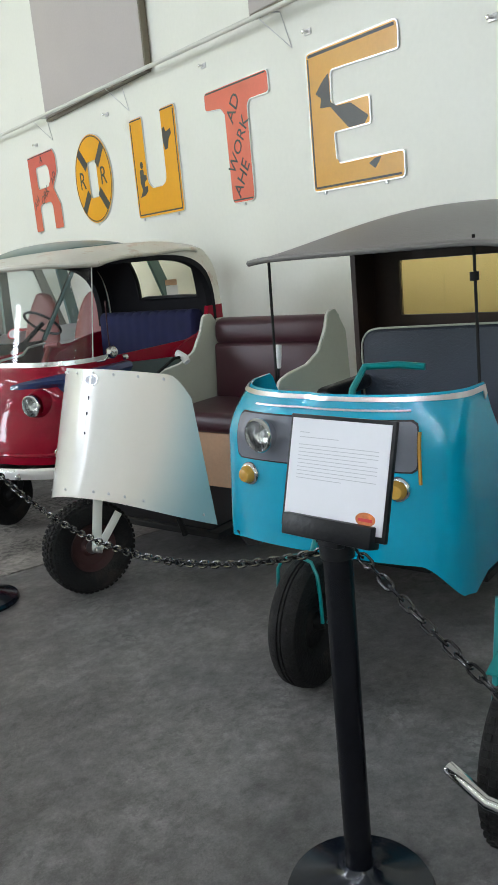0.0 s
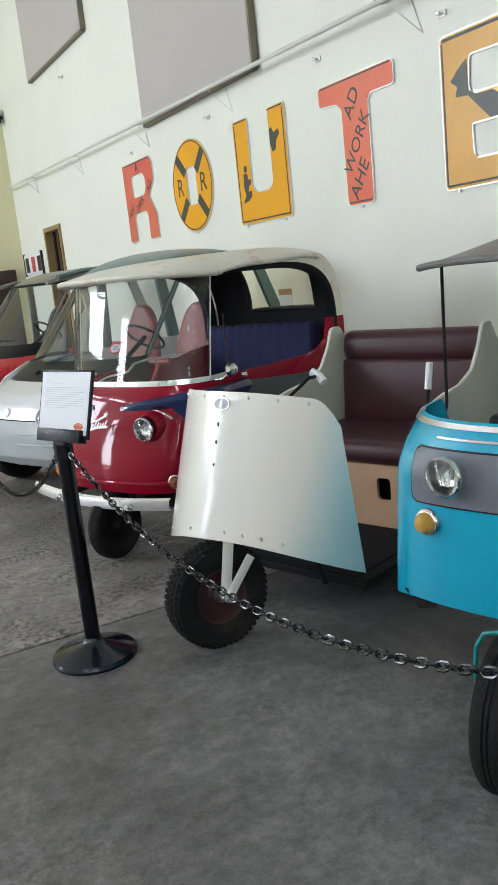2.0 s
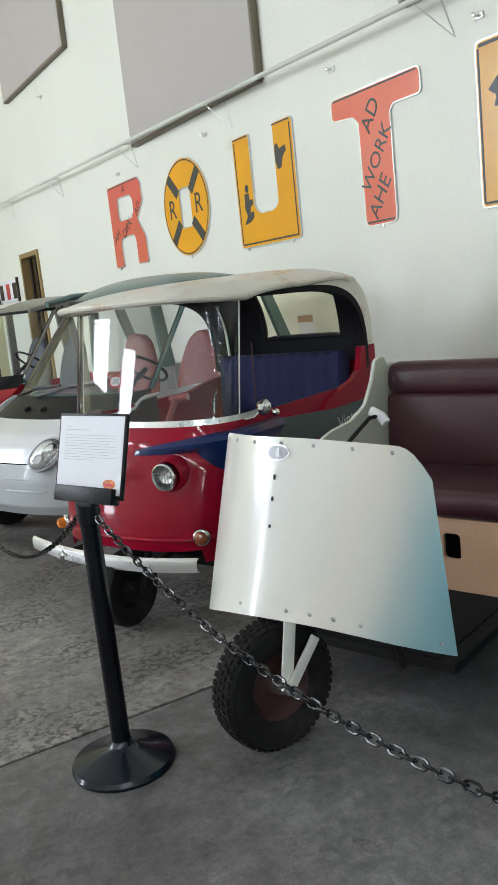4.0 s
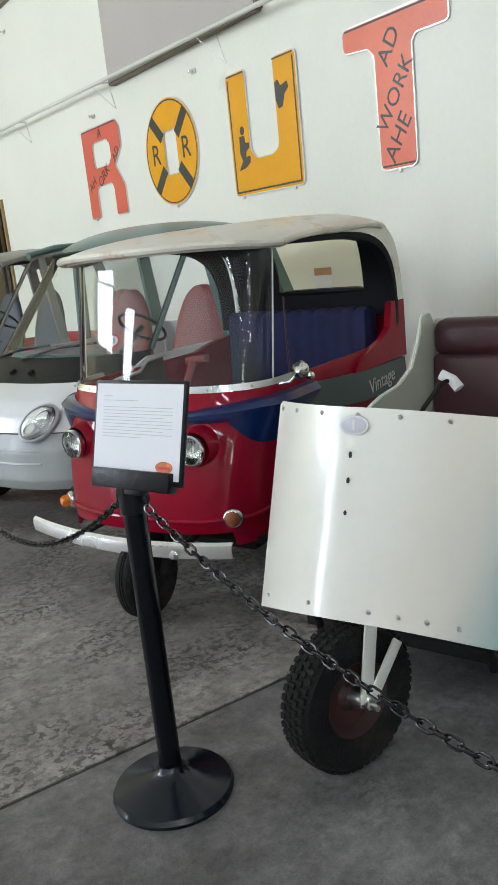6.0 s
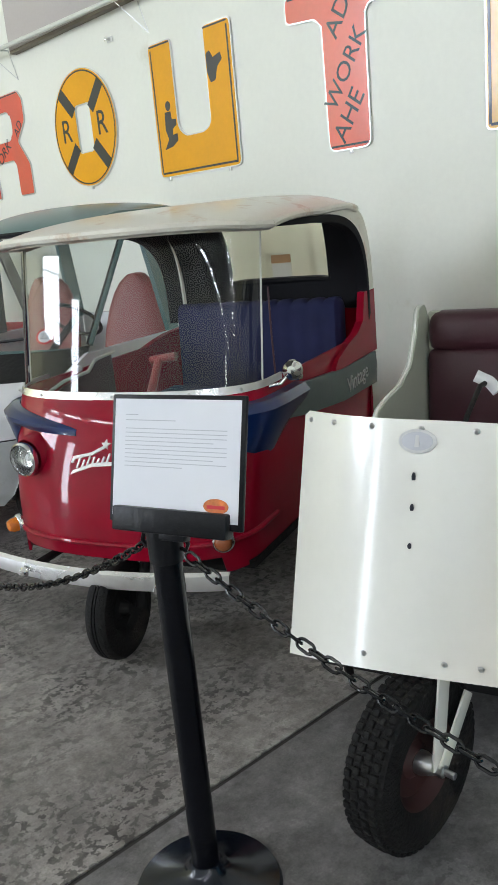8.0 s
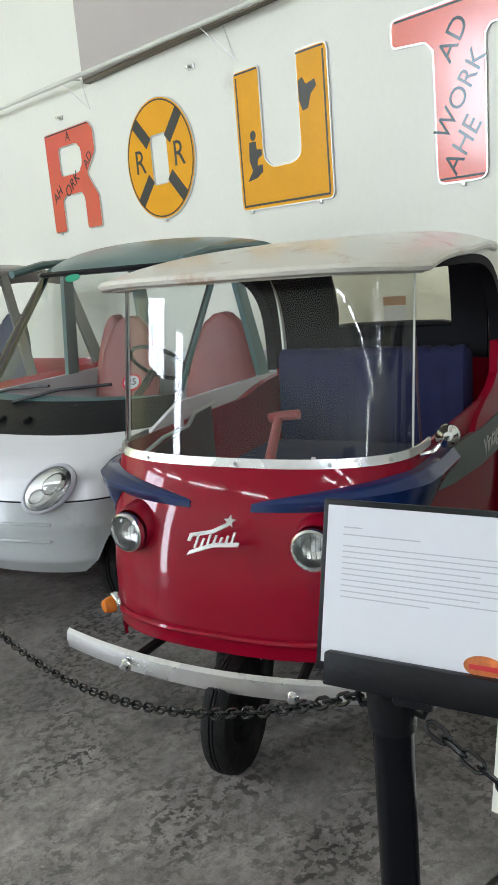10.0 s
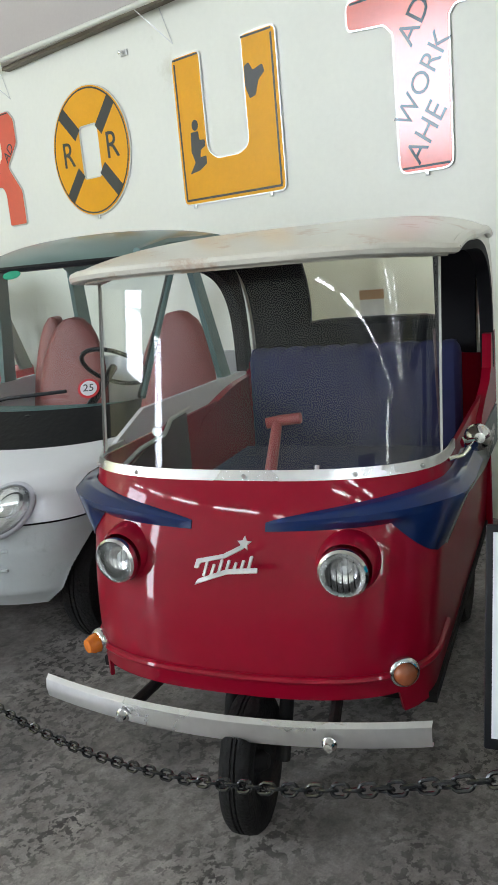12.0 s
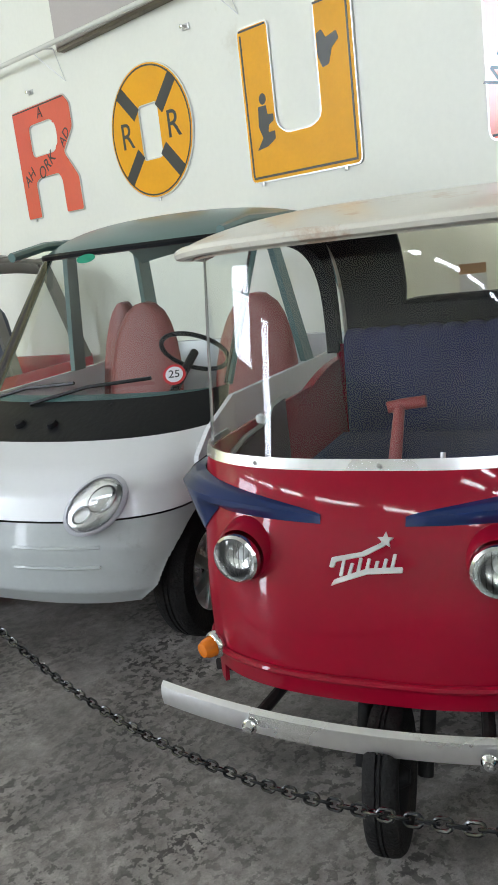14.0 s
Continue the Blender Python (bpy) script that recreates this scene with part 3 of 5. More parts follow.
mark(t, [(0.03, 0.908), (0.90, 0.908), (0.90, 0.920), (0.03, 0.920)])
mark(t, [(0.32, 0.022), (0.61, 0.022), (0.61, 0.034), (0.32, 0.034)])

E = rounded([(0, 0), (0.93, 0), (0.93, 0.175), (0.30, 0.175), (0.275, 0.20), (0.265, 0.375), (0.635, 0.375), (0.635, 0.56), (0.27, 0.56), (0.25, 0.60), (0.26, 0.78), (0.92, 0.765), (0.92, 0.945), (0, 0.945)], [0.04, 0.04, 0.03, 0.02, 0.02, 0.02, 0.03, 0.03, 0.02, 0.02, 0.03, 0.03, 0.05, 0.05])
e = letter("e", 4.938, 1.85, [E], M_SIGNOCH, "ochre letter E cut from a road sign")
mark(e, [(0.03, 0.905), (0.89, 0.905), (0.89, 0.925), (0.03, 0.925)])
mark(e, [(0.03, 0.022), (0.90, 0.022), (0.90, 0.036), (0.03, 0.036)])
mark(e, [(0.018, 0.03), (0.034, 0.03), (0.034, 0.9), (0.018, 0.9)])
mark(e, rounded([(0.09, 0.66), (0.16, 0.72), (0.24, 0.77), (0.245, 0.58), (0.31, 0.545), (0.45, 0.54), (0.62, 0.43), (0.58, 0.385), (0.42, 0.385), (0.24, 0.55), (0.13, 0.56), (0.15, 0.62)], 0.012))
mark(e, rounded([(0.60, 0.13), (0.66, 0.155), (0.72, 0.16), (0.70, 0.13), (0.66, 0.09)], 0.008))
for t_, y, z in ((r, 0.12, 0.0), (o, 0.49, 0.0), (u, 0.1, 0.0), (u, 0.8, 0.0), (t, 0.47, 0.0), (e, 0.12, 0.0), (e, 0.75, 0.0)):
    part("clip", box(y - 0.012, y + 0.012, z - 0.022, z + 0.004, 0.001, 0.014, 0.002), M_ALU, t_)


# ---- parts shared by the vehicles ----
def side_plate(loops, b, thick):
    """A plate drawn as (forward, up), standing across the vehicle at b."""
    bm = slab(loops, thick)
    return moved(bm, Matrix(((1, 0, 0, 0), (0, 0, -1, b + thick / 2), (0, 1, 0, 0), (0, 0, 0, 1))))


def front_plate(loops, a, thick):
    """A plate drawn as (left, up), facing forward at a."""
    bm = slab(loops, thick)
    return moved(bm, Matrix(((0, 0, 1, a), (1, 0, 0, 0), (0, 1, 0, 0), (0, 0, 0, 1))))


def wheel(parent, a, b, radius, wide, rim_r, rim_mat, knobs=0, turn=0.0, spokes=0, hub_mat=None):
    """A tyre with tread, its rim and hub, on the ground."""
    h = wide / 2
    prof = [(rim_r, -h * 0.72), (rim_r + 0.01, -h * 0.86), (radius * 0.82, -h), (radius * 0.93, -h * 0.93), (radius * 0.985, -h * 0.66), (radius, -h * 0.3),
            *([] if knobs else [(radius, -h * 0.2), (radius - 0.006, -h * 0.17), (radius - 0.006, -h * 0.1), (radius, -h * 0.07), (radius, h * 0.07), (radius - 0.006, h * 0.1), (radius - 0.006, h * 0.17), (radius, h * 0.2)]),
            (radius, h * 0.3), (radius * 0.985, h * 0.66), (radius * 0.93, h * 0.93), (radius * 0.82, h), (rim_r + 0.01, h * 0.86), (rim_r, h * 0.72)]
    w = part("wheel", lathe([(rim_r, -h * 0.6), (rim_r, h * 0.6)], 32, "y"), M_CHASSIS, parent)
    w.matrix_basis = pose(a, b, radius, 0, 0, turn)
    part("tyre", lathe(prof, 44, "y"), M_RUBBER, w)
    if knobs:
        bm = bmesh.new()
        for i in range(knobs):
            t = 2 * math.pi * i / knobs
            for j, off in enumerate((-0.62, -0.2, 0.2, 0.62)):
                tt = t + (math.pi / knobs if j % 2 else 0)
                k = box(-0.0092, 0.0092, off * h - h * 0.165, off * h + h * 0.165, -0.004, 0.007, 0.002, 1)
                lift = radius * (0.995 if abs(off) < 0.5 else 0.982)
                moved(k, Matrix.Rotation(tt, 4, "Y") @ Matrix.Translation((0, 0, lift)))
                join(bm, k)
        tagged(part("tread", bm, M_RUBBER, w), kind="stuff")
    dish = [(0, h * 0.35), (rim_r * 0.3, h * 0.35), (rim_r * 0.42, h * 0.1), (rim_r * 0.8, h * 0.15), (rim_r * 0.9, h * 0.5), (rim_r, h * 0.7), (rim_r * 1.03, h * 0.72), (rim_r * 1.03, h * 0.6)]
    for sgn in (1, -1):
        bm = lathe([(r_, z_ * sgn) for r_, z_ in dish], 28, "y")
        part("rim", bm, rim_mat, w)
    if spokes:
        for i in range(spokes):
            bm = box(-0.022, 0.022, h * 0.5, h * 0.78, rim_r * 0.2, rim_r * 0.98, 0.006)
            part("spoke", moved(bm, Matrix.Rotation(2 * math.pi * i / spokes, 4, "Y")), M_ALU, w)
    part("hub", moved(lathe([(0, -h * 1.1), (0.018, -h * 1.1), (0.03, -h * 0.6), (0.03, h * 0.6), (0.018, h * 1.1), (0, h * 1.1)], 14, "y"), Matrix.Identity(4)), hub_mat or M_CHASSIS, w)
    return w


def round_lamp(parent, a, b, z, r, depth, name="headlight", yaw=0.0, up=0.0, shell=None):
    """A round headlight: chrome rim, bowl and ribbed glass; its axis runs forward."""
    L = part(name, lathe([(r * 0.9, -depth), (r * 1.0, -depth * 0.2), (r * 1.04, 0), (r * 1.02, 0.012), (r * 0.92, 0.018), (r * 0.88, 0.012), (r * 0.88, 0.0)], 32, "x"), shell or M_CHROME, parent)
    L.matrix_basis = pose(a, b, z, 0, -up, yaw)
    part("reflector", lathe([(0, -0.026), (r * 0.35, -0.024), (r * 0.7, -0.014), (r * 0.9, 0.004)], 28, "x"), M_REFL, L)
    part("bulb", lathe([(0, -0.012), (0.012, -0.014), (0.014, -0.02), (0.012, -0.026)], 12, "x"), M_WHITEPL, L)
    bm = lathe([(0, 0.024), (r * 0.3, 0.023), (r * 0.6, 0.018), (r * 0.88, 0.008)], 28, "x")
    part("lens", bm, G_LENS, L)
    for k in range(-3, 4):
        y = k * r * 0.23
        hh = math.sqrt(max(0, (r * 0.84) ** 2 - y * y))
        part("lens_rib", tube([(0.012, y, -hh), (0.022, y, 0), (0.012, y, hh)], 0.0018, 5), G_LENS, L)
    return L


def indicator(parent, a, b, z, r, material, yaw=0.0, length=0.03):
    L = part("indicator", lathe([(0, -0.004), (r * 1.34, -0.004), (r * 1.34, 0.006), (r * 1.2, 0.014), (r * 1.05, 0.016), (r, 0.011)], 22, "x"), M_CHROME, parent)
    L.matrix_basis = pose(a, b, z, 0, 0, yaw)
    part("lens", lathe([(r, 0.009), (r * 0.96, 0.011 + length * 0.5), (r * 0.7, 0.011 + length * 0.85), (0, 0.011 + length)], 22, "x"), material, L, "coloured lens")
    return L


def cushion(x0, x1, y0, y1, z0, z1, soft=0.03, channels=0, along="y"):
    """An upholstered block; channels are stitched flutes."""
    bm = bmesh.new()
    bmesh.ops.create_cube(bm, size=1, matrix=Matrix.LocRotScale(((x0 + x1) / 2, (y0 + y1) / 2, (z0 + z1) / 2), None, (x1 - x0, y1 - y0, z1 - z0)))
    bmesh.ops.subdivide_edges(bm, edges=[e_ for e_ in bm.edges if abs((e_.verts[0].co - e_.verts[1].co).y) > 0.01], cuts=max(3, channels * 4 - 1), use_grid_fill=True)
    bmesh.ops.bevel(bm, geom=[e_ for e_ in bm.edges if len(e_.link_faces) == 2 and e_.calc_face_angle(0) > 0.5], offset=soft, segments=3, profile=0.5, affect="EDGES")
    if channels:
        for v in bm.verts:
            k = (v.co.y - y0) / (y1 - y0) * channels
            dip = 0.012 * (1 - abs(math.sin(math.pi * k)) ** 0.5)
            mid = Vector(((x0 + x1) / 2, v.co.y, (z0 + z1) / 2))
            d_ = v.co - mid
            if d_.length > 1e-4:
                v.co -= d_.normalized() * dip
    return bm


def screws(parent, spots, r=0.007):
    for a, b, z in spots:
        s_ = part("screw", lathe([(0, 0.006), (r * 0.6, 0.005), (r, 0.0)], 8, "x"), M_ALU, parent)
        s_.matrix_basis = pose(a, b, z)


# ---- red three-wheeler with a cream roof ----
red = thing("auto_rickshaw", (1.36, 4.93, 0), "red three-wheeled rickshaw with cream roof and blue seat", "rickshaw", heading=202.6)


def red_nose(z):
    return -0.045 - 0.512 * max(0.0, z - 0.40) ** 2


def red_plan(s, z, out=0.0):
    wide = 0.512 + 0.032 * min(1.0, max(0.0, (z - 0.36) / 0.55))
    return sup(s, wide + out, 0.30 + out, 2.6, red_nose(z) + out)


def red_skin(z0, z1, back, out=0.0):
    """Wraps round the nose and back along both sides."""
    def fn(u, v):
        z = z0(u) + (z1 - z0(u)) * v if callable(z0) else z0 + (z1 - z0) * v
        k = u * 1.6 - 0.3
        if k < 0:
            a, b = red_plan(-1, z, out)
            return (a + (back - a) * (-k / 0.3), b, z)
        if k > 1:
            a, b = red_plan(1, z, out)
            return (a + (back - a) * ((k - 1) / 0.3), b, z)
        a, b = red_plan(k * 2 - 1, z, out)
        return (a, b, z)
    return fn


def red_bottom(u):
    s = abs(u * 1.6 - 0.8) / 0.5
    return 0.375 if s < 0.62 else (0.315 if s < 0.85 else 0.30)


part("body", grid(red_skin(red_bottom, 0.942, -1.70), 110, 28, 0.012), M_RED, red)
part("rear_body", grid(lambda u, v: (-1.70 - 0.12 * (1 - (2 * u - 1) ** 2), -0.54 + 1.08 * u, 0.3 + 0.75 * v), 16, 4, 0.012), M_RED, red)
part("bead", tube([red_skin(0.432, 0.432, -1.0, 0.004)(i / 80, 0) for i in range(12, 69)], 0.011, 8), M_RED, red)
part("front_rim", grid(red_skin(0.934, 0.960, -0.56, 0.004), 80, 1, 0.008), M_STEEL, red, "bright aluminium strip under the windscreen")
screws(red, [(*red_plan(s_, 0.947, 0.014), 0.947) for s_ in (-0.62, -0.3, 0.02, 0.35, 0.66)])


def red_screen(u, v):
    k = 0.055 + u * 0.89
    z = 0.955 + 0.567 * v
    a, b = red_plan(k * 2 - 1, 0.95, -0.008)
    return (a - (0.09 + 0.045 * math.cos((k * 2 - 1) * math.pi / 2)) * v, b, z)


ws = part("windscreen", grid(red_screen, 64, 6), G_CLEAR, red, "wrap-round clear acrylic windscreen")
ws.visible_shadow = False
for u_ in (0.0, 1.0):
    part("windscreen_edge", tube([red_screen(u_, i / 8) for i in range(9)], 0.0035, 6), M_PIPE, red, "pale polished edge of the acrylic")



def red_roof(u, v):
    b = -0.57 + 1.14 * u
    s = 2 * u - 1
    front = -0.225 - 0.30 * (1 - (1 - abs(s) ** 2.6) ** (1 / 2.6))
    a = front + (-1.49 - front) * v
    run = (front - a)
    rise = 0.066 * (1 - math.exp(-run / 0.28)) + 0.02 * min(1, run / 0.9)
    drop = 0.055 * abs(s) ** 5 * (0.35 + 0.65 * min(1, run / 0.5)) + 0.05 * max(0, v - 0.8) ** 2 / 0.04 * 0.4
    return (a, b, 1.528 + rise - drop)


part("roof", grid(red_roof, 40, 34, 0.026), M_CREAM, red, "cream moulded roof with worn brown patches")
for u_ in (0.0, 1.0):
    part("roof_edge", tube([(red_roof(u_, i / 24)[0], red_roof(u_, i / 24)[1], red_roof(u_, i / 24)[2] - 0.013) for i in range(25)], 0.017, 8), M_CREAM, red)
part("roof_lip", tube([(red_roof(i / 40, 0)[0] + 0.002, red_roof(i / 40, 0)[1], red_roof(i / 40, 0)[2] - 0.013) for i in range(41)], 0.017, 8), M_CREAM, red)


def red_hood(u, v):
    s = 2 * u - 1
    top = red_roof(u, 1)
    t = v * math.pi / 2
    bulge = 0.11 * (1 - s * s)
    a = top[0] + 0.004 - (0.26 + bulge) * math.sin(t) ** 0.8
    z = 1.02 + (top[2] - 1.02) * math.cos(t) ** 0.62
    b = top[1] * (1 - 0.10 * math.sin(t))
    return (a, b, z)


part("rear_hood", grid(red_hood, 40, 20, 0.022, skip=lambda u, v: -0.285 < -0.57 + 1.14 * u < 0.372 and 0.39 < v < 0.90), M_CREAM, red)
part("lining", grid(lambda u, v: (red_hood(u, v)[0] + 0.02, red_hood(u, v)[1] * 0.955, red_hood(u, v)[2] - 0.012), 40, 20, 0.008, skip=lambda u, v: -0.285 < -0.57 + 1.14 * u < 0.372 and 0.39 < v < 0.90), M_DARK, red, "black lining inside the hood")
def hood_at(b, v):
    p = red_hood((b + 0.57) / 1.14, v)
    return (p[0] + 0.012, p[1], p[2] - 0.006)


gasket = [hood_at(-0.285 + 0.657 * i / 10, 0.39) for i in range(10)] + [hood_at(0.372, 0.39 + 0.51 * i / 8) for i in range(8)] + [hood_at(0.372 - 0.657 * i / 10, 0.90) for i in range(10)] + [hood_at(-0.285, 0.90 - 0.51 * i / 8) for i in range(8)]
part("window_seal", tube(gasket, 0.021, 8, closed=True), M_BLACK, red, "black rubber window seal")
part("headlining", grid(lambda u, v: (red_roof(u, v)[0] - 0.02, red_roof(u, v)[1] * 0.965, red_roof(u, v)[2] - 0.03), 20, 12, 0.006), M_CREAM, red)
outer = [(-0.62, 1.528), (-1.0, 1.54), (-1.43, 1.535)] + [(red_hood(0, v_ / 12)[0] + 0.012, red_hood(0, v_ / 12)[2] - 0.012) for v_ in range(1, 13)]
inner = [(-0.9 - 0.76 * math.cos(t) ** 0.55, 1.03 + 0.482 * math.sin(t) ** 0.55) for t in [math.pi / 2 * i / 22 for i in range(22)]] + [(-0.9, 1.512), (-0.62, 1.515)]
for b in (-0.548, 0.548):
    part("quarter_panel", side_plate([outer + inner], b, 0.028), M_CREAM, red)
    lip = 0.012 if b < 0 else 0.03
    part("side_lining", side_plate([outer + inner], b * 0.958, 0.01), M_DARK, red, "black lining inside the hood")
    inner2 = [(x_ + lip, z_ - lip) for x_, z_ in inner]
    part("door_surround", side_plate([inner + inner2[::-1]], b * 0.985, 0.05), M_DARK, red, "black inner door surround")
# low side panels with the slate waistband
for b, sg in ((-0.545, -1), (0.545, 1)):
    belt = [(-0.52, 0.895), (-0.70, 0.885), (-1.2, 0.845), (-1.70, 0.835), (-1.715, 0.77), (-1.70, 0.68), (-1.2, 0.70), (-0.75, 0.75), (-0.45, 0.80)]
    part("waistband", side_plate([belt], b + 0.012 * sg, 0.02), M_SLATE, red, "dark slate painted waistband")
    corner = [(-1.54, 1.01), (-1.58, 1.14), (-1.74, 1.14)] if sg > 0 else [(-1.56, 0.98), (-1.74, 0.99)]
    up = [(-1.10, 0.845), (-1.16, 0.895), (-1.30, 0.935), (-1.45, 0.965)] + corner + [(-1.74, 0.84)]
    part("armrest", side_plate([up], b, 0.035), M_RED, red)
t_ = part("lettering", moved(words("Vintage", 0.105, 0.0008), Matrix(((-1, 0, 0, -1.40), (0, 0, 1, 0.5685), (0, 1, 0, 0.762), (0, 0, 0, 1))) @ pose(0, 0, 0, 0, 0, 4) @ Matrix.Shear("XY", 4, (0.3, 0)).to_4x4()), M_ALU, red, "silver script lettering", 0)
# blue brow wedges over the headlights
for sg in (-1, 1):
    def brow(u, v, sg=sg):
        s = 0.20 + 0.98 * u
        g = min(1, u * 1.25)
        top, low = 0.828 + 0.066 * min(1, u * 1.35) ** 0.8, 0.812 + 0.014 * u - 0.14 * max(0, 1 - abs(u - 0.86) / 0.26)
        prof = [(0.0, top + 0.006), (0.040 * g, top + 0.002), (0.068 * g, top - 0.026 * g), (0.054 * g, max(low + 0.006, top - 0.055 * g)), (0.0, low)]
        i = v * 4
        k = min(3, int(i))
        f = i - k
        o_ = prof[k][0] * (1 - f) + prof[k + 1][0] * f
        z = prof[k][1] * (1 - f) + prof[k + 1][1] * f
        s2 = math.asin(min(1, s) ** 1.3) / (math.pi / 2)
        ta = s2 * math.pi / 2
        a, b = red_plan(s2 * sg, z)
        nx, ny = math.cos(ta), math.sin(ta) * sg
        if s > 1:
            a -= (s - 1) * 1.2
            nx, ny = 0, sg
        return (a + nx * (o_ + 0.004), b + ny * (o_ + 0.004), z)
    part("brow", grid(brow, 40, 12, 0.004), M_BLUE, red, "blue painted brow wedge")
    yaw = 6 * sg
    part("lamp_pod", moved(lathe([(0.098, -0.20), (0.092, -0.09), (0.085, -0.05), (0.076, -0.012), (0.069, 0.0)], 36, "x"), pose(-0.105, 0.327 * sg, 0.728, 0, 0, yaw)), M_RED, red)
    round_lamp(red, -0.086, 0.327 * sg, 0.728, 0.064, 0.04, yaw=yaw)
    indicator(red, -0.142, 0.455 * sg, 0.44, 0.029 if sg < 0 else 0.031, M_AMBER if sg < 0 else M_TAN_LENS, 26 * sg, 0.046 if sg < 0 else 0.026)
# star-topped scroll badge in bright metal, plain shapes
badge = part("badge", front_plate([rounded([(-0.105, -0.055), (-0.095, -0.05), (0.0, -0.015), (0.105, -0.005), (0.105, 0.012), (0.0, 0.002), (-0.095, -0.035)], 0.004)], -0.118, 0.006), M_ALU, red, "cast metal scroll badge", 0)
badge.matrix_basis = pose(-0.018, 0.04, 0.745, 0, -34, 0) @ Matrix.Translation((0.12 * 0.8, 0, 0)) @ Matrix.Diagonal((0.8, 0.8, 0.8, 1))
part("stroke", front_plate([rounded([(-0.115, 0.0), (-0.11, 0.03), (-0.02, 0.05), (0.045, 0.085), (0.05, 0.072), (-0.01, 0.038), (-0.095, 0.018), (-0.10, 0.0)], 0.004)], -0.118, 0.006), M_ALU, badge, "", 0)
for k, (x_, h_) in enumerate(((-0.075, 0.055), (-0.05, 0.032), (-0.025, 0.045), (0.0, 0.04), (0.025, 0.03), (0.05, 0.034), (0.075, 0.045))):
    part("stroke", front_plate([rounded([(x_ - 0.007, -0.025 + k * 0.004), (x_ + 0.003, -0.025 + k * 0.004), (x_ + 0.01, -0.02 + k * 0.004 + h_), (x_, -0.02 + k * 0.004 + h_)], 0.003)], -0.118, 0.006), M_ALU, badge, "", 0)
star = [(0.048 + (0.026 if k % 2 == 0 else 0.012) * math.sin(k * math.pi / 5), 0.088 + (0.026 if k % 2 == 0 else 0.012) * math.cos(k * math.pi / 5)) for k in range(10)]
part("star", front_plate([star], -0.118, 0.006), M_ALU, badge, "", 0)


def bumper_bar(u, v):
    b = -0.55 + 1.1 * u
    a = 0.012 + 0.062 * (1 - (b / 0.55) ** 2)
    h = [(-0.034, -0.010), (-0.030, 0.006), (0.0, 0.012), (0.024, 0.008), (0.034, -0.006)][min(4, int(round(v * 4)))]
    return (a + h[1], b, 0.367 - 0.018 * (1 - (b / 0.55) ** 2) + h[0])


bp = part("bumper", grid(bumper_bar, 36, 4, 0.006), M_STEEL, red, "curved bright metal bumper bar")
for b in (-0.27, 0.31):
    part("bolt", moved(lathe([(0, 0.022), (0.012, 0.02), (0.015, 0.008), (0.02, 0.004), (0.02, 0.0)], 14, "x"), Matrix.Translation((0.075 + 0.0, b, 0.345))), M_CHROME, bp)
    part("bracket", tube([(0.06, b, 0.345), (-0.12, b * 0.9, 0.36), (-0.3, b * 0.8, 0.36)], 0.016, 8), M_CHASSIS, red)
part("floor_pan", box(-1.68, -0.24, -0.52, 0.52, 0.30, 0.33), M_CHASSIS, red)
part("engine_box", box(-1.5, -0.5, -0.3, 0.3, 0.14, 0.3, 0.02), M_CHASSIS, red)
wheel(red, -0.035, 0.05, 0.186, 0.085, 0.10, M_CHASSIS, 0, 5)
wheel(red, -1.4, -0.42, 0.21, 0.11, 0.11, M_CHASSIS)
wheel(red, -1.4, 0.42, 0.21, 0.11, 0.11, M_CHASSIS)
for b in (-0.035, 0.125):
    part("fork_leg", tube([(-0.05, b + 0.008, 0.19), (-0.13, b + 0.015, 0.40), (-0.2, b + 0.015, 0.6)], 0.02, 10), M_CHASSIS, red)
# seat, tiller and inside
part("seat_back", moved(cushion(-0.07, 0.07, -0.47, 0.44, 0.62, 1.125, 0.045, 11), pose(-1.54, 0, 0, 0, -4, 0)), M_SEATBLUE, red, "navy fluted velour backrest")
part("seat_cushion", cushion(-1.48, -0.98, -0.48, 0.46, 0.58, 0.72, 0.04, 10), M_SEATBLUE, red, "navy fluted velour seat")
part("seat_box", box(-1.52, -1.0, -0.52, 0.5, 0.33, 0.58, 0.01), M_CHASSIS, red)
part("inner_side", side_plate([[(-1.0, 0.34), (-0.5, 0.34), (-0.5, 0.86), (-0.62, 0.89), (-0.8, 0.915), (-0.85, 0.955), (-1.0, 0.965)]], -0.525, 0.012), M_MAROON, red)
part("tiller", tube([(-0.34, 0.0, 0.5), (-0.47, 0.0, 0.84), (-0.59, 0.0, 1.01)], [0.02, 0.02, 0.016], 10), M_ROD, red)
part("tiller_bar", tube([(-0.585, -0.035, 1.005), (-0.595, 0.01, 1.012), (-0.60, 0.075, 1.018)], 0.018, 10), M_ROD, red)
part("lever", tube([(-0.55, 0.10, 0.60), (-0.62, 0.11, 0.86)], 0.008, 8), M_ALU, red)
part("tie_rod", tube([(-0.60, 0.505, 0.90), (-0.615, 0.495, 1.10), (-0.63, 0.49, 1.27)], 0.004, 8), M_MAROON, red)
part("side_rail", tube([(-0.48, -0.515, 0.885), (-0.62, -0.515, 0.915), (-0.80, -0.515, 0.922), (-0.86, -0.515, 0.965), (-1.02, -0.515, 0.975)], 0.008, 8), M_ALU, red)
part("knob", moved(lathe([(0, -0.018), (0.014, -0.012), (0.018, 0), (0.014, 0.012), (0, 0.018)], 12), Matrix.Translation((-0.70, -0.49, 0.955))), M_WHITEPL, red)
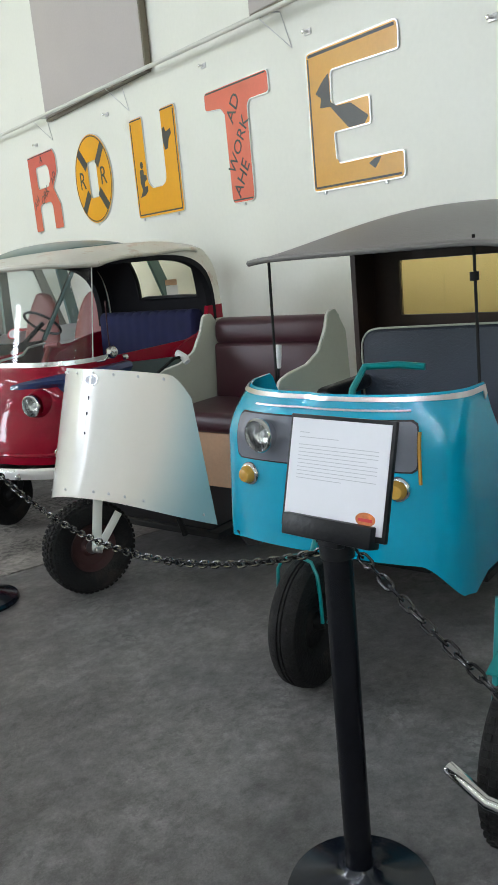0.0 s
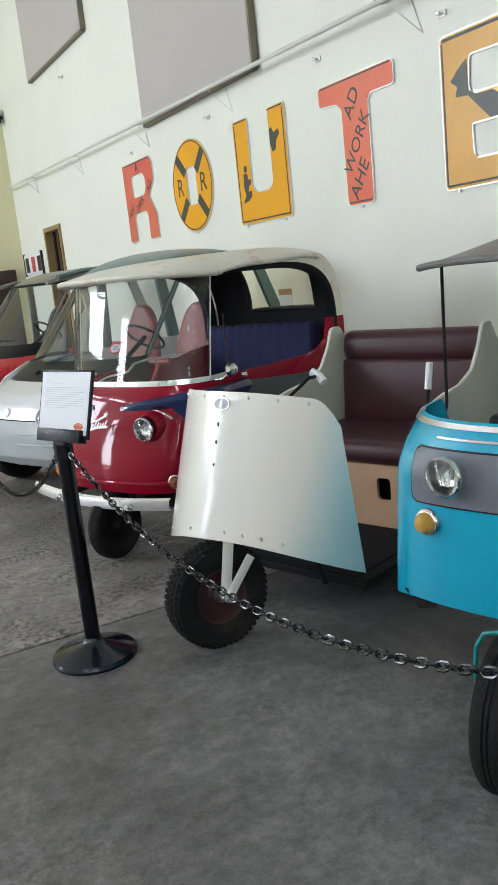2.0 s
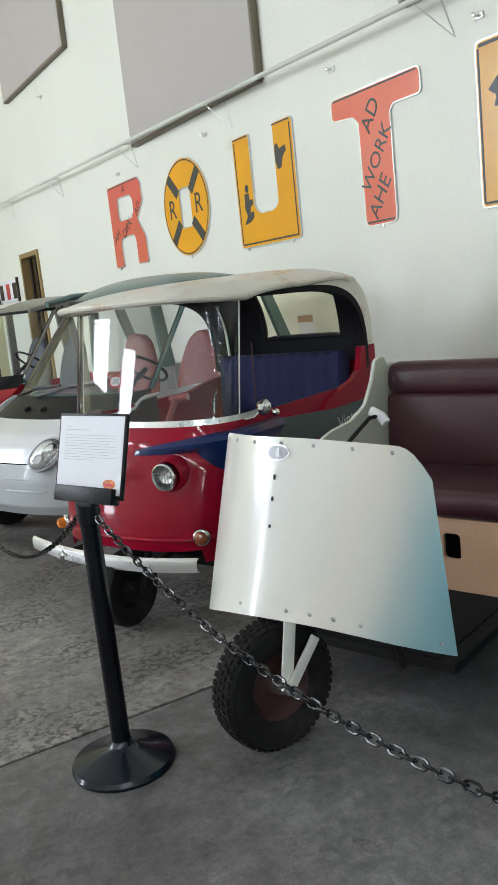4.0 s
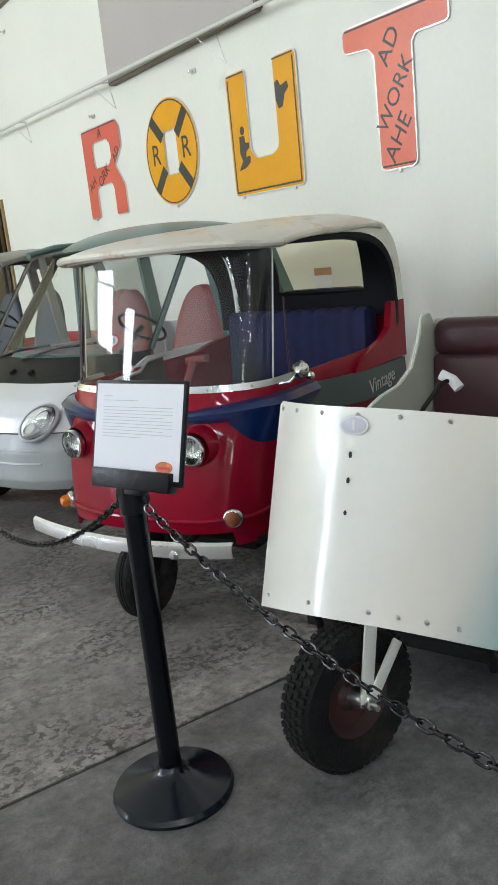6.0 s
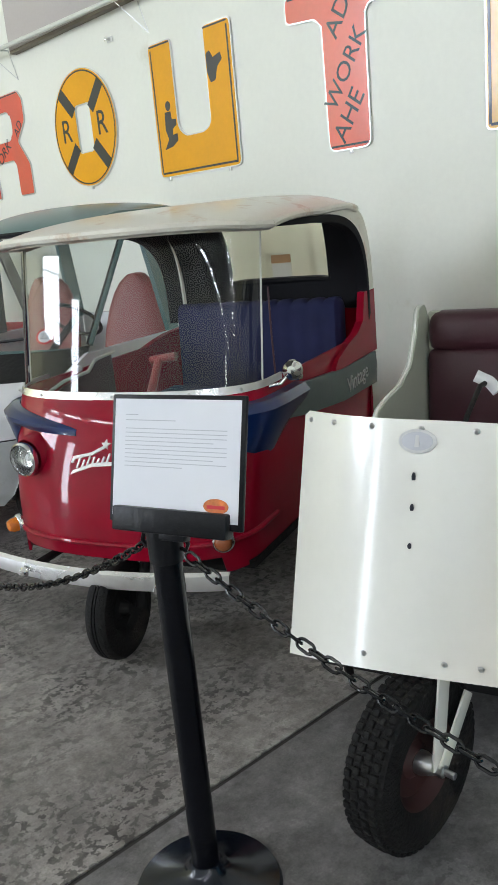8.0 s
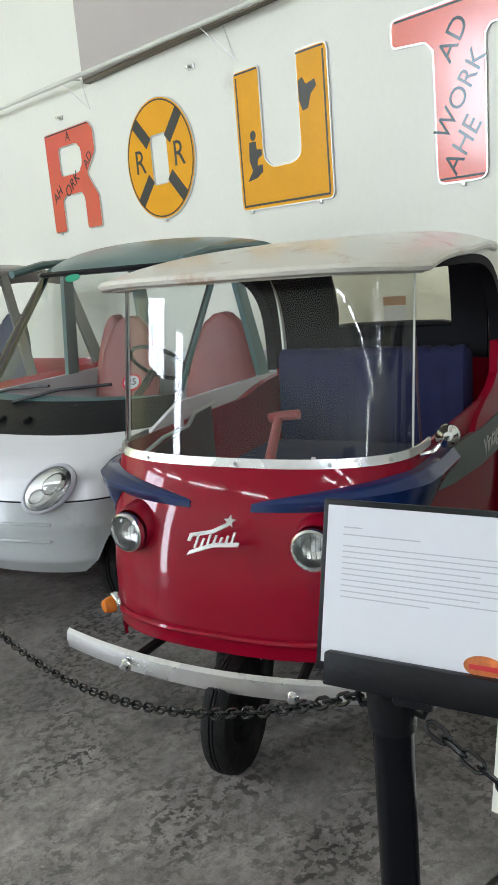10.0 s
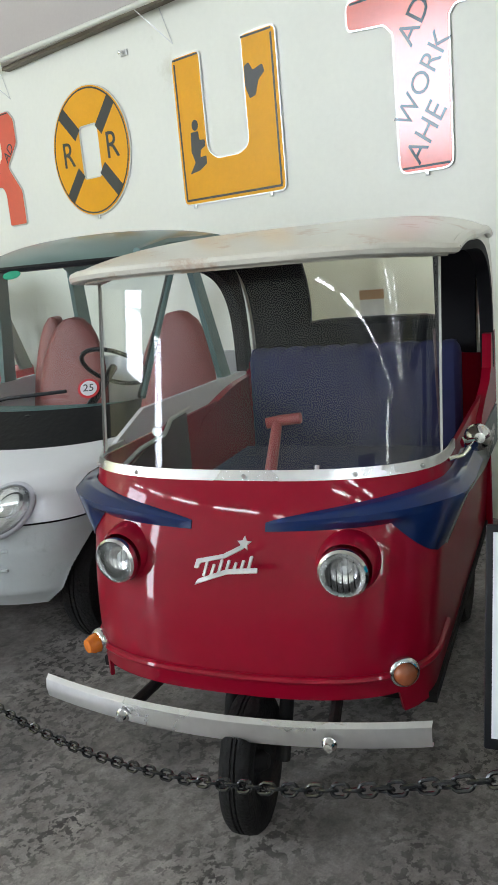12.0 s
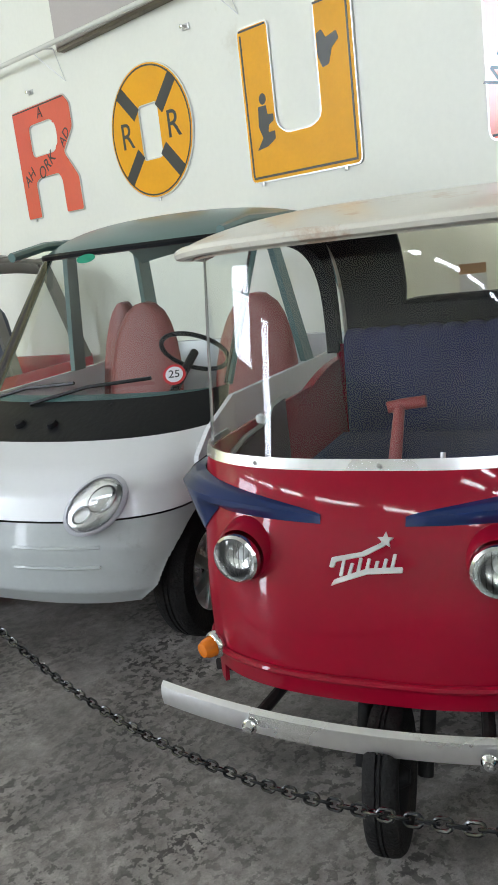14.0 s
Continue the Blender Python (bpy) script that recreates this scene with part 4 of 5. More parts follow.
# round mirror on the corner
mr = part("mirror", lathe([(0, -0.06), (0.02, -0.058), (0.045, -0.03), (0.055, 0.0), (0.052, 0.008), (0, 0.01)], 24, "x"), M_CHROME, red, "round chrome mirror")
mr.matrix_basis = pose(-0.50, 0.618, 0.978, 0, 10, 195) @ Matrix.Diagonal((0.7, 0.7, 0.7, 1))
part("mirror_arm", tube([(-0.44, 0.545, 0.93), (-0.47, 0.58, 0.935), (-0.49, 0.612, 0.972)], 0.007, 8), M_CHROME, red)
part("mirror_knob", moved(lathe([(0, -0.02), (0.018, -0.012), (0.022, 0), (0.016, 0.014), (0, 0.018)], 14), Matrix.Translation((-0.66, 0.57, 0.925))), M_CHROME, red)
pane = part("rear_window", grid(lambda u, v: hood_at(-0.285 + 0.657 * u, 0.39 + 0.51 * v), 10, 8), G_AGED, red, "slightly yellowed clear rear pane")
pane.visible_shadow = False
if sum(f_.normal.x for f_ in pane.data.polygons) < 0:
    pane.data.flip_normals()
nt = thing("window_note", (0, 0, 0), "small paper note with an orange head on the rear window", "notice", heading=199.1)
nt.matrix_basis = pose(1.36, 4.93, 0, 0, 0, 202.6)
part("paper", box(-1.863, -1.86, -0.025, 0.085, 1.148, 1.285), M_PAPER, nt)
part("head", box(-1.858, -1.854, -0.025, 0.085, 1.288, 1.33), M_WOOD, nt)


# ---- cream three-wheeler with a bare shield and maroon bench ----
wp = thing("auto_rickshaw", (1.40, 3.55, 0), "ivory open three-wheeled rickshaw with maroon bench seat", "rickshaw", heading=199.1)


def shield(u, v):
    b = -0.375 + 0.87 * u
    low = 0.459 - (1.217 * (b - 0.04) ** 2.38 if b > 0.04 else 0.5 * (0.04 - b) ** 2)
    top = 1.022 - 0.034 * abs(b / 0.45) ** 2 - (0.10 * ((b - 0.40) / 0.095) ** 2.6 if b > 0.40 else 0)
    if b < -0.355:
        top -= 0.012 * ((-0.355 - b) / 0.02) ** 2
    z = low + (top - low) * v
    f = (0.98 - z) / 0.68
    back = (0.24 * (abs(b) / 0.455) ** 2) if b < 0 else (0.105 + 0.305 * f) * (b / 0.49) ** (2.1 + 0.2 * f)
    a = -0.125 + 0.345 * (0.98 - z) - back
    return (a, b - (0.0 if b < 0 else 0.02 * (z - 0.4)), z)


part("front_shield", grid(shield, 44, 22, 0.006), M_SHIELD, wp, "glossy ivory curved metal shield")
spots = [shield(u_, 0.965) for u_ in (0.035, 0.14, 0.28, 0.43, 0.59, 0.745, 0.885)] + [shield(u_, 0.06) for u_ in (0.06, 0.30, 0.53, 0.62, 0.70, 0.78, 0.97)]
screws(wp, [(a_ + 0.001, b_, z_) for a_, b_, z_ in spots], 0.008)
for v_, h_ in ((0.77, 0.012), (0.65, 0.010), (0.50, 0.007)):
    a_, b_, z_ = shield(0.416, v_)
    sl = part("slot", lathe([(0, 0.001), (0.006, 0.001), (0.0065, -0.004)], 10, "x"), M_SIGNBLK, wp, "dark hole in the shield")
    sl.matrix_basis = pose(a_ + 0.001, b_, z_) @ Matrix.Diagonal((1, 0.8, h_ / 0.006, 1))
a_, b_, z_ = shield(0.416, 0.915)
bd = part("badge", front_plate([ellipse(0, 0, 0.046, 0.029, 28)], 0, 0.004), M_ALU, wp, "oval metal maker's plate")
bd.matrix_basis = pose(a_ + 0.001, b_ + 0.005, z_, 0, -18, 0)
part("badge_field", front_plate([ellipse(0, 0, 0.038, 0.022, 24)], 0.0042, 0.001), M_INK, bd)
part("badge_mark", front_plate([[(-0.006, -0.014), (0.006, -0.014), (0.004, 0.014), (-0.004, 0.014)]], 0.0055, 0.001), M_ALU, bd)
# body tub, arms and bench
arm_out = [(-1.50, 1.135), (-1.43, 1.125), (-1.39, 1.03), (-1.31, 0.925), (-1.18, 0.872), (-1.02, 0.856), (-0.93, 0.835), (-0.89, 0.77), (-0.91, 0.55), (-0.93, 0.22), (-1.55, 0.22), (-1.62, 0.7), (-1.60, 1.0)]
for b in (-0.412, 0.475):
    part("side_panel", side_plate([rounded(arm_out, 0.02, 3)], b, 0.022), M_ARM, wp, "pale green curved side panel")
    part("edge_trim", tube([(x_, b, z_) for x_, z_ in rounded(arm_out, 0.02, 3)[4:40]], 0.007, 6), M_SHIELD_PLAIN, wp)
part("bench_back", moved(cushion(-0.05, 0.06, -0.395, 0.452, 0.55, 0.955, 0.03), pose(-1.46, 0, 0, 0, -5, 0)), M_MAROON, wp, "maroon vinyl backrest")
part("bench_roll", moved(cushion(-0.05, 0.075, -0.397, 0.455, 0.935, 1.105, 0.055), pose(-1.47, 0, 0, 0, -5, 0)), M_MAROON, wp, "padded maroon vinyl head roll")
part("bench_seat", cushion(-1.46, -0.94, -0.392, 0.45, 0.52, 0.635, 0.045), M_MAROON, wp, "maroon vinyl seat cushion")
part("back_board", box(-1.58, -1.53, -0.40, 0.465, 0.3, 1.10, 0.01), M_ARM, wp)
part("bench_box", front_plate([[(-0.40, 0.21), (0.463, 0.21), (0.463, 0.52), (-0.40, 0.52)], rounded([(0.13, 0.345), (0.205, 0.345), (0.205, 0.455), (0.13, 0.455)], 0.02)], -0.99, 0.018), M_WOOD, wp, "bare plywood box front with a hand hole", 0)
part("box_back", box(-1.5, -1.2, -0.45, 0.45, 0.21, 0.5), M_DARK, wp)
part("floor_pan", box(-1.55, -0.36, -0.40, 0.46, 0.175, 0.208, 0.004), M_CHASSIS, wp)
part("floor_ribs", box(-0.95, -0.38, -0.40, 0.40, 0.2085, 0.215), M_DARK, wp)
part("shield_stay", tube([(-0.3, -0.3, 0.2), (-0.2, -0.3, 0.5), (-0.25, -0.3, 0.9)], 0.014, 8), M_CHASSIS, wp)
part("shield_stay", tube([(-0.3, 0.3, 0.2), (-0.2, 0.3, 0.5), (-0.25, 0.3, 0.9)], 0.014, 8), M_CHASSIS, wp)
wheel(wp, 0.03, -0.005, 0.215, 0.115, 0.115, M_RIM, 50, -16, 0, M_ALU)
wheel(wp, -1.3, -0.40, 0.218, 0.11, 0.115, M_RIM)
wheel(wp, -1.3, 0.40, 0.218, 0.11, 0.115, M_RIM)
for b_ in (0.085,):
    part("fork_plate", moved(box(-0.024, 0.024, -0.004, 0.004, 0.0, 0.26, 0.003), pose(0.05, b_ - 0.022, 0.215, 0, -10, -16)), M_SHIELD_PLAIN, wp, "cream flat steel fork plate")
    part("fork_plate", moved(box(-0.02, 0.02, -0.004, 0.004, 0.0, 0.20, 0.003), pose(0.05, b_ - 0.012, 0.21, 0, -40, -16)), M_SHIELD_PLAIN, wp, "cream flat steel fork plate")
    part("axle_nut", moved(lathe([(0, -0.03), (0.016, -0.03), (0.016, 0.012), (0.009, 0.014), (0.009, 0.04), (0, 0.042)], 8, "y"), pose(0.05, b_ - 0.016, 0.216, 0, 0, -16)), M_ALU, wp)
part("fork_stem", tube([(-0.04, 0.0, 0.44), (-0.16, 0.0, 0.6), (-0.3, 0.0, 0.85)], 0.022, 10), M_CHASSIS, wp)
# steering levers with pale grips
part("lever", tube([(-0.30, 0.0, 0.80), (-0.55, 0.0, 0.93), (-0.68, 0.005, 0.985), (-0.72, 0.01, 0.985)], 0.008, 8), M_CHASSIS, wp)
part("grip", tube([(-0.735, 0.045, 0.958), (-0.74, 0.02, 0.985), (-0.735, -0.02, 1.005)], 0.019, 10), M_WHITEPL, wp, "pale rubber grip")
part("lever", tube([(-1.03, 0.385, 0.74), (-1.035, 0.395, 0.82), (-1.04, 0.40, 0.9)], 0.008, 8), M_CHASSIS, wp)
part("grip", tube([(-1.035, 0.4, 0.88), (-1.045, 0.41, 1.0)], 0.016, 10), M_WHITEPL, wp, "pale rubber grip")

# ---- turquoise three-wheeler with a grey canopy ----
tq = thing("auto_rickshaw", (1.45, 2.15, 0), "turquoise three-wheeled rickshaw with dark grey canopy", "rickshaw", heading=199.1)


def apron(u, v, out=0.0):
    s = 2 * u - 1
    t = math.asin(max(-1, min(1, s * 1.0))) / (math.pi / 2)
    low = 0.405 - (0.14 if s > 0 else 0.03) * max(0, (abs(s) - 0.62) / 0.38) ** 1.6
    z = low + (0.985 - low) * v
    tilt = 0.10 * max(0, (z - 0.80) / 0.185) ** 1.8 * (0.3 + 0.7 * s * s) * (1.8 if s < 0 else 1.0)
    flare = 0.05 * (0.985 - z) / 0.58 if s < 0 else 0.0
    a, b = sup(t, 0.475 + flare * abs(s) + out, 0.20 + out, 3.2, -0.315 + out - 0.02 * (0.98 - z) - 0.025 * max(0, z - 0.5))
    return (a - tilt, b, z)


def apron_wrap(u, v, out=0.0):
    """The apron and the sides behind it."""
    k = u * 1.5 - 0.25
    if 0 <= k <= 1:
        return apron(k, v, out)
    a, b, z = apron(0 if k < 0 else 1, v, out)
    run = -k if k < 0 else k - 1
    top = 0.985 - 0.85 * max(0, run - 0.03) ** 0.7
    foot = z if v == 0 else apron(0 if k < 0 else 1, 0, out)[2]
    z = foot + (top - foot) * v + 0.06 * min(1, run * 6) * (1 - v)
    return (a - run * 1.0, b, z)


part("body", grid(apron_wrap, 90, 18, 0.008), M_TURQ, tq, "glossy turquoise curved front apron")
part("top_strip", grid(lambda u, v: apron_wrap(0.14 + 0.72 * u, 0.962 + 0.026 * v, 0.006), 70, 2, 0.004), M_ALU, tq, "dull bright strip along the apron's rim")


def lamp_panel(u, v, grow=0.0, out=0.005):
    """A strip of the apron with rounded ends."""
    end = 0.06 * (1 - math.sqrt(max(0.0, 1 - (2 * v - 1) ** 6)))
    s_ = 0.165 - grow + end * 0.5 + (0.655 + 2 * grow - end) * u
    p_ = apron(s_, 0.57 - grow * 1.6 + (0.285 + grow * 3.2) * v)
    return (p_[0] + out, p_[1], p_[2])


part("panel_seal", grid(lambda u, v: lamp_panel(u, v, 0.006, 0.003), 30, 16, 0.004), M_BLACK, tq, "black rubber edge round the grey panel")
part("lamp_panel", grid(lamp_panel, 30, 16, 0.006), M_GREYPANEL, tq, "grey panel between the headlights")
part("panel_trim", tube([apron(0.28 + 0.5 * i / 20, 0.915, 0.008) for i in range(21)], 0.004, 6), M_ALU, tq)
part("panel_trim", tube([(apron(0.825, 0.5 + 0.3 * i / 8, 0.006)) for i in range(9)], 0.006, 6), M_OCHRE, tq)
ob_ = part("badge", moved(front_plate([ellipse(0, 0, 0.05, 0.025, 32), ellipse(0, 0, 0.044, 0.019, 32)], 0.004, 0.006), Matrix.Translation((apron(0.51, 0.74)[0], 0.005, 0.838))), M_ALU, tq, "oval ribbed metal badge")
for k in range(-4, 5):
    hh = 0.018 * math.sqrt(1 - (k / 5.2) ** 2)
    part("badge_bar", box(0.004, 0.0095, k * 0.009 - 0.0028, k * 0.009 + 0.0028, -hh, hh), M_ALU, ob_).matrix_basis = Matrix.Translation((apron(0.51, 0.74)[0], 0.005, 0.838))
for sg in (-1, 1):
    round_lamp(tq, -0.302, 0.232 * sg, 0.835, 0.062, 0.03, yaw=6 * sg)
    indicator(tq, -0.336, 0.305 * sg - 0.01, 0.676, 0.033, M_OCHRE, 8 * sg, 0.035)


def canopy(u, v):
    b = -0.515 + 1.03 * u
    s = 2 * u - 1
    a = -0.705 - 0.06 * s * s * 0 - 1.35 * v
    z = 1.452 + 0.16 * (1 - (1 - min(1, v * 1.25)) ** 2) * (1 - 0.8 * abs(s) ** 2.6) - 0.012 * abs(s) ** 8 - 0.10 * max(0, v - 0.8) / 0.2 * 0.5
    return (a + 0.03 * (1 - s * s) * (1 - v), b, z)


part("canopy", grid(canopy, 28, 24, 0.016), M_CANOPY, tq, "dark grey moulded canopy roof")
part("canopy_edge", tube([(canopy(i / 28, 0)[0], canopy(i / 28, 0)[1], canopy(i / 28, 0)[2] - 0.006) for i in range(29)], 0.012, 8), M_CANOPY, tq)
for u_ in (0, 1):
    part("canopy_edge", tube([(canopy(u_, i / 24)[0], canopy(u_, i / 24)[1], canopy(u_, i / 24)[2] - 0.006) for i in range(25)], 0.011, 8), M_CANOPY, tq)
part("canopy_post", tube([(-0.70, -0.47, 0.80), (-0.775, -0.475, 0.96), (-0.795, -0.478, 1.45)], 0.006, 8), M_CHASSIS, tq)
part("canopy_post", tube([(-0.70, 0.44, 0.80), (-0.745, 0.42, 0.96), (-0.75, 0.41, 1.47)], 0.006, 8), M_CHASSIS, tq)
part("post_clip", moved(lathe([(0.0, -0.015), (0.016, -0.015), (0.016, 0.015), (0, 0.015)], 10), Matrix.Translation((-0.75, 0.41, 1.33))), M_CHASSIS, tq)
part("rear_frame", front_plate([[(-0.465, 0.5), (0.465, 0.5), (0.465, 1.425), (0.0, 1.50), (-0.465, 1.425)], rounded([(-0.315, 1.115), (0.315, 1.115), (0.315, 1.375), (-0.315, 1.375)], 0.01)], -1.66, 0.03), M_BROWN, tq, "dark brown rear frame with a window", 0)
part("side_board", box(-1.66, -1.45, -0.475, -0.45, 0.6, 1.45), M_BROWN, tq)
part("side_board", box(-1.66, -1.45, 0.45, 0.475, 0.6, 1.45), M_BROWN, tq)
part("rear_window", box(-1.652, -1.648, -0.314, 0.314, 1.116, 1.374), G_AMBERPANE, tq, "yellowed plastic rear window").visible_shadow = False
sb = front_plate([rounded([(-0.43, 0.55), (0.43, 0.55), (0.43, 1.095), (-0.43, 1.075)], [0.02, 0.02, 0.10, 0.10], 6)], -1.50, 0.07)
bmesh.ops.bevel(sb, geom=[e_ for e_ in sb.edges if e_.calc_face_angle(0) > 0.9], offset=0.018, segments=3, affect="EDGES")
part("seat_back", sb, M_SEATGREY, tq, "dark slate vinyl backrest")
part("seat_piping", tube([(-1.432, b_, z_) for b_, z_ in rounded([(-0.43, 0.55), (0.43, 0.55), (0.43, 1.095), (-0.43, 1.075)], [0.02, 0.02, 0.10, 0.10], 6)], 0.005, 6, closed=True), M_ARM, tq)
part("seat_cushion", cushion(-1.46, -0.95, -0.43, 0.43, 0.5, 0.6, 0.03), M_SEATGREY, tq)
part("armrest", cushion(-1.42, -1.02, -0.45, -0.37, 0.80, 0.865, 0.025), M_BLACK, tq, "black padded armrest")
part("tub", box(-1.66, -0.9, -0.46, 0.46, 0.25, 0.5, 0.02), M_TURQ, tq)
part("tub_side", side_plate([[(-1.68, 0.3), (-0.55, 0.3), (-0.6, 0.78), (-0.9, 0.80), (-1.68, 0.84)]], 0.465, 0.012), M_TURQ, tq)
part("tub_side", side_plate([[(-1.68, 0.3), (-0.55, 0.3), (-0.6, 0.78), (-0.9, 0.80), (-1.68, 0.84)]], -0.465, 0.012), M_TURQ, tq)
part("floor_pan", box(-1.66, -0.72, -0.44, 0.44, 0.22, 0.25), M_CHASSIS, tq)
part("tiller", tube([(-0.45, -0.02, 0.6), (-0.62, -0.02, 0.95), (-0.70, -0.01, 1.02), (-0.76, 0.10, 1.02), (-0.78, 0.2, 1.01)], 0.014, 8), M_TEAL, tq)
wheel(tq, -0.16, 0.03, 0.228, 0.105, 0.115, M_CHASSIS, 0, 4)
wheel(tq, -1.35, -0.40, 0.22, 0.11, 0.115, M_CHASSIS)
wheel(tq, -1.35, 0.40, 0.22, 0.11, 0.115, M_CHASSIS)
part("mudguard_hoop", tube([(-0.10, -0.052, 0.26), (-0.095, -0.054, 0.36), (-0.095, -0.048, 0.43), (-0.10, -0.025, 0.472), (-0.10, 0.03, 0.488), (-0.10, 0.085, 0.472), (-0.095, 0.108, 0.43), (-0.095, 0.114, 0.36), (-0.10, 0.112, 0.26)], 0.0065, 8), M_TEAL, tq, "teal bent steel hoop over the tyre")
part("fork_leg", tube([(-0.16, 0.10, 0.228), (-0.36, 0.10, 0.5)], 0.012, 8), M_TEAL, tq)
part("fork_leg", tube([(-0.16, -0.04, 0.228), (-0.36, -0.04, 0.5)], 0.012, 8), M_TEAL, tq)
part("under_flap", front_plate([[(-0.44, 0.42), (-0.30, 0.42), (-0.33, 0.375), (-0.39, 0.36)]], -0.38, 0.01), M_RUBBER, tq)
part("under_flap", front_plate([[(-0.10, 0.44), (0.42, 0.44), (0.36, 0.36), (0.0, 0.36)]], -0.42, 0.01), M_CHASSIS, tq)

# ---- the next three-wheeler beyond, only its nose shows ----
q4 = thing("auto_rickshaw", (1.42, 1.12, 0), "teal three-wheeler with knobbly tyre and chrome bumper", "rickshaw", heading=199.1)
wheel(q4, -0.14, -0.05, 0.235, 0.12, 0.12, M_CHASSIS, 40, 0)
part("mudguard", grid(lambda u, v: (-0.14 - 0.275 * math.cos(math.pi * (0.3 + 0.33 * u)), -0.12 + 0.14 * v, 0.235 + 0.272 * math.sin(math.pi * (0.3 + 0.33 * u))), 16, 4, 0.005), M_TEAL, q4)
part("bumper", tube([(0.10, -0.16, 0.30), (0.15, -0.05, 0.285), (0.16, 0.1, 0.28), (0.12, 0.3, 0.28)], 0.017, 10), M_CHROME, q4, "bent chrome bumper tube")
part("fork_leg", tube([(-0.14, 0.04, 0.235), (-0.2, 0.04, 0.6)], 0.018, 8), M_TEAL, q4)
part("fork_leg", tube([(-0.14, -0.14, 0.235), (-0.2, -0.14, 0.6)], 0.018, 8), M_TEAL, q4)
part("body", box(-1.55, -0.42, 0.14, 0.96, 0.26, 0.72, 0.06, 3), M_TEAL, q4)
part("apron", grid(lambda u, v: (-0.28 - 0.16 * (2 * u - 1) ** 2 - 0.12 * v, 0.55 + 0.42 * (2 * u - 1), 0.38 + 0.55 * v), 20, 6, 0.01), M_TEAL, q4)
part("seat_cushion", cushion(-1.4, -0.9, 0.18, 0.92, 0.72, 0.82, 0.03), M_SEATGREY, q4)
part("seat_back", cushion(-1.54, -1.42, 0.18, 0.92, 0.72, 1.08, 0.03), M_SEATGREY, q4)
part("steering_link", tube([(-0.2, 0.0, 0.58), (-0.34, 0.3, 0.55)], 0.02, 8), M_CHASSIS, q4)
part("bumper_stay", tube([(0.15, 0.1, 0.283), (-0.3, 0.15, 0.27)], 0.014, 8), M_CHASSIS, q4)


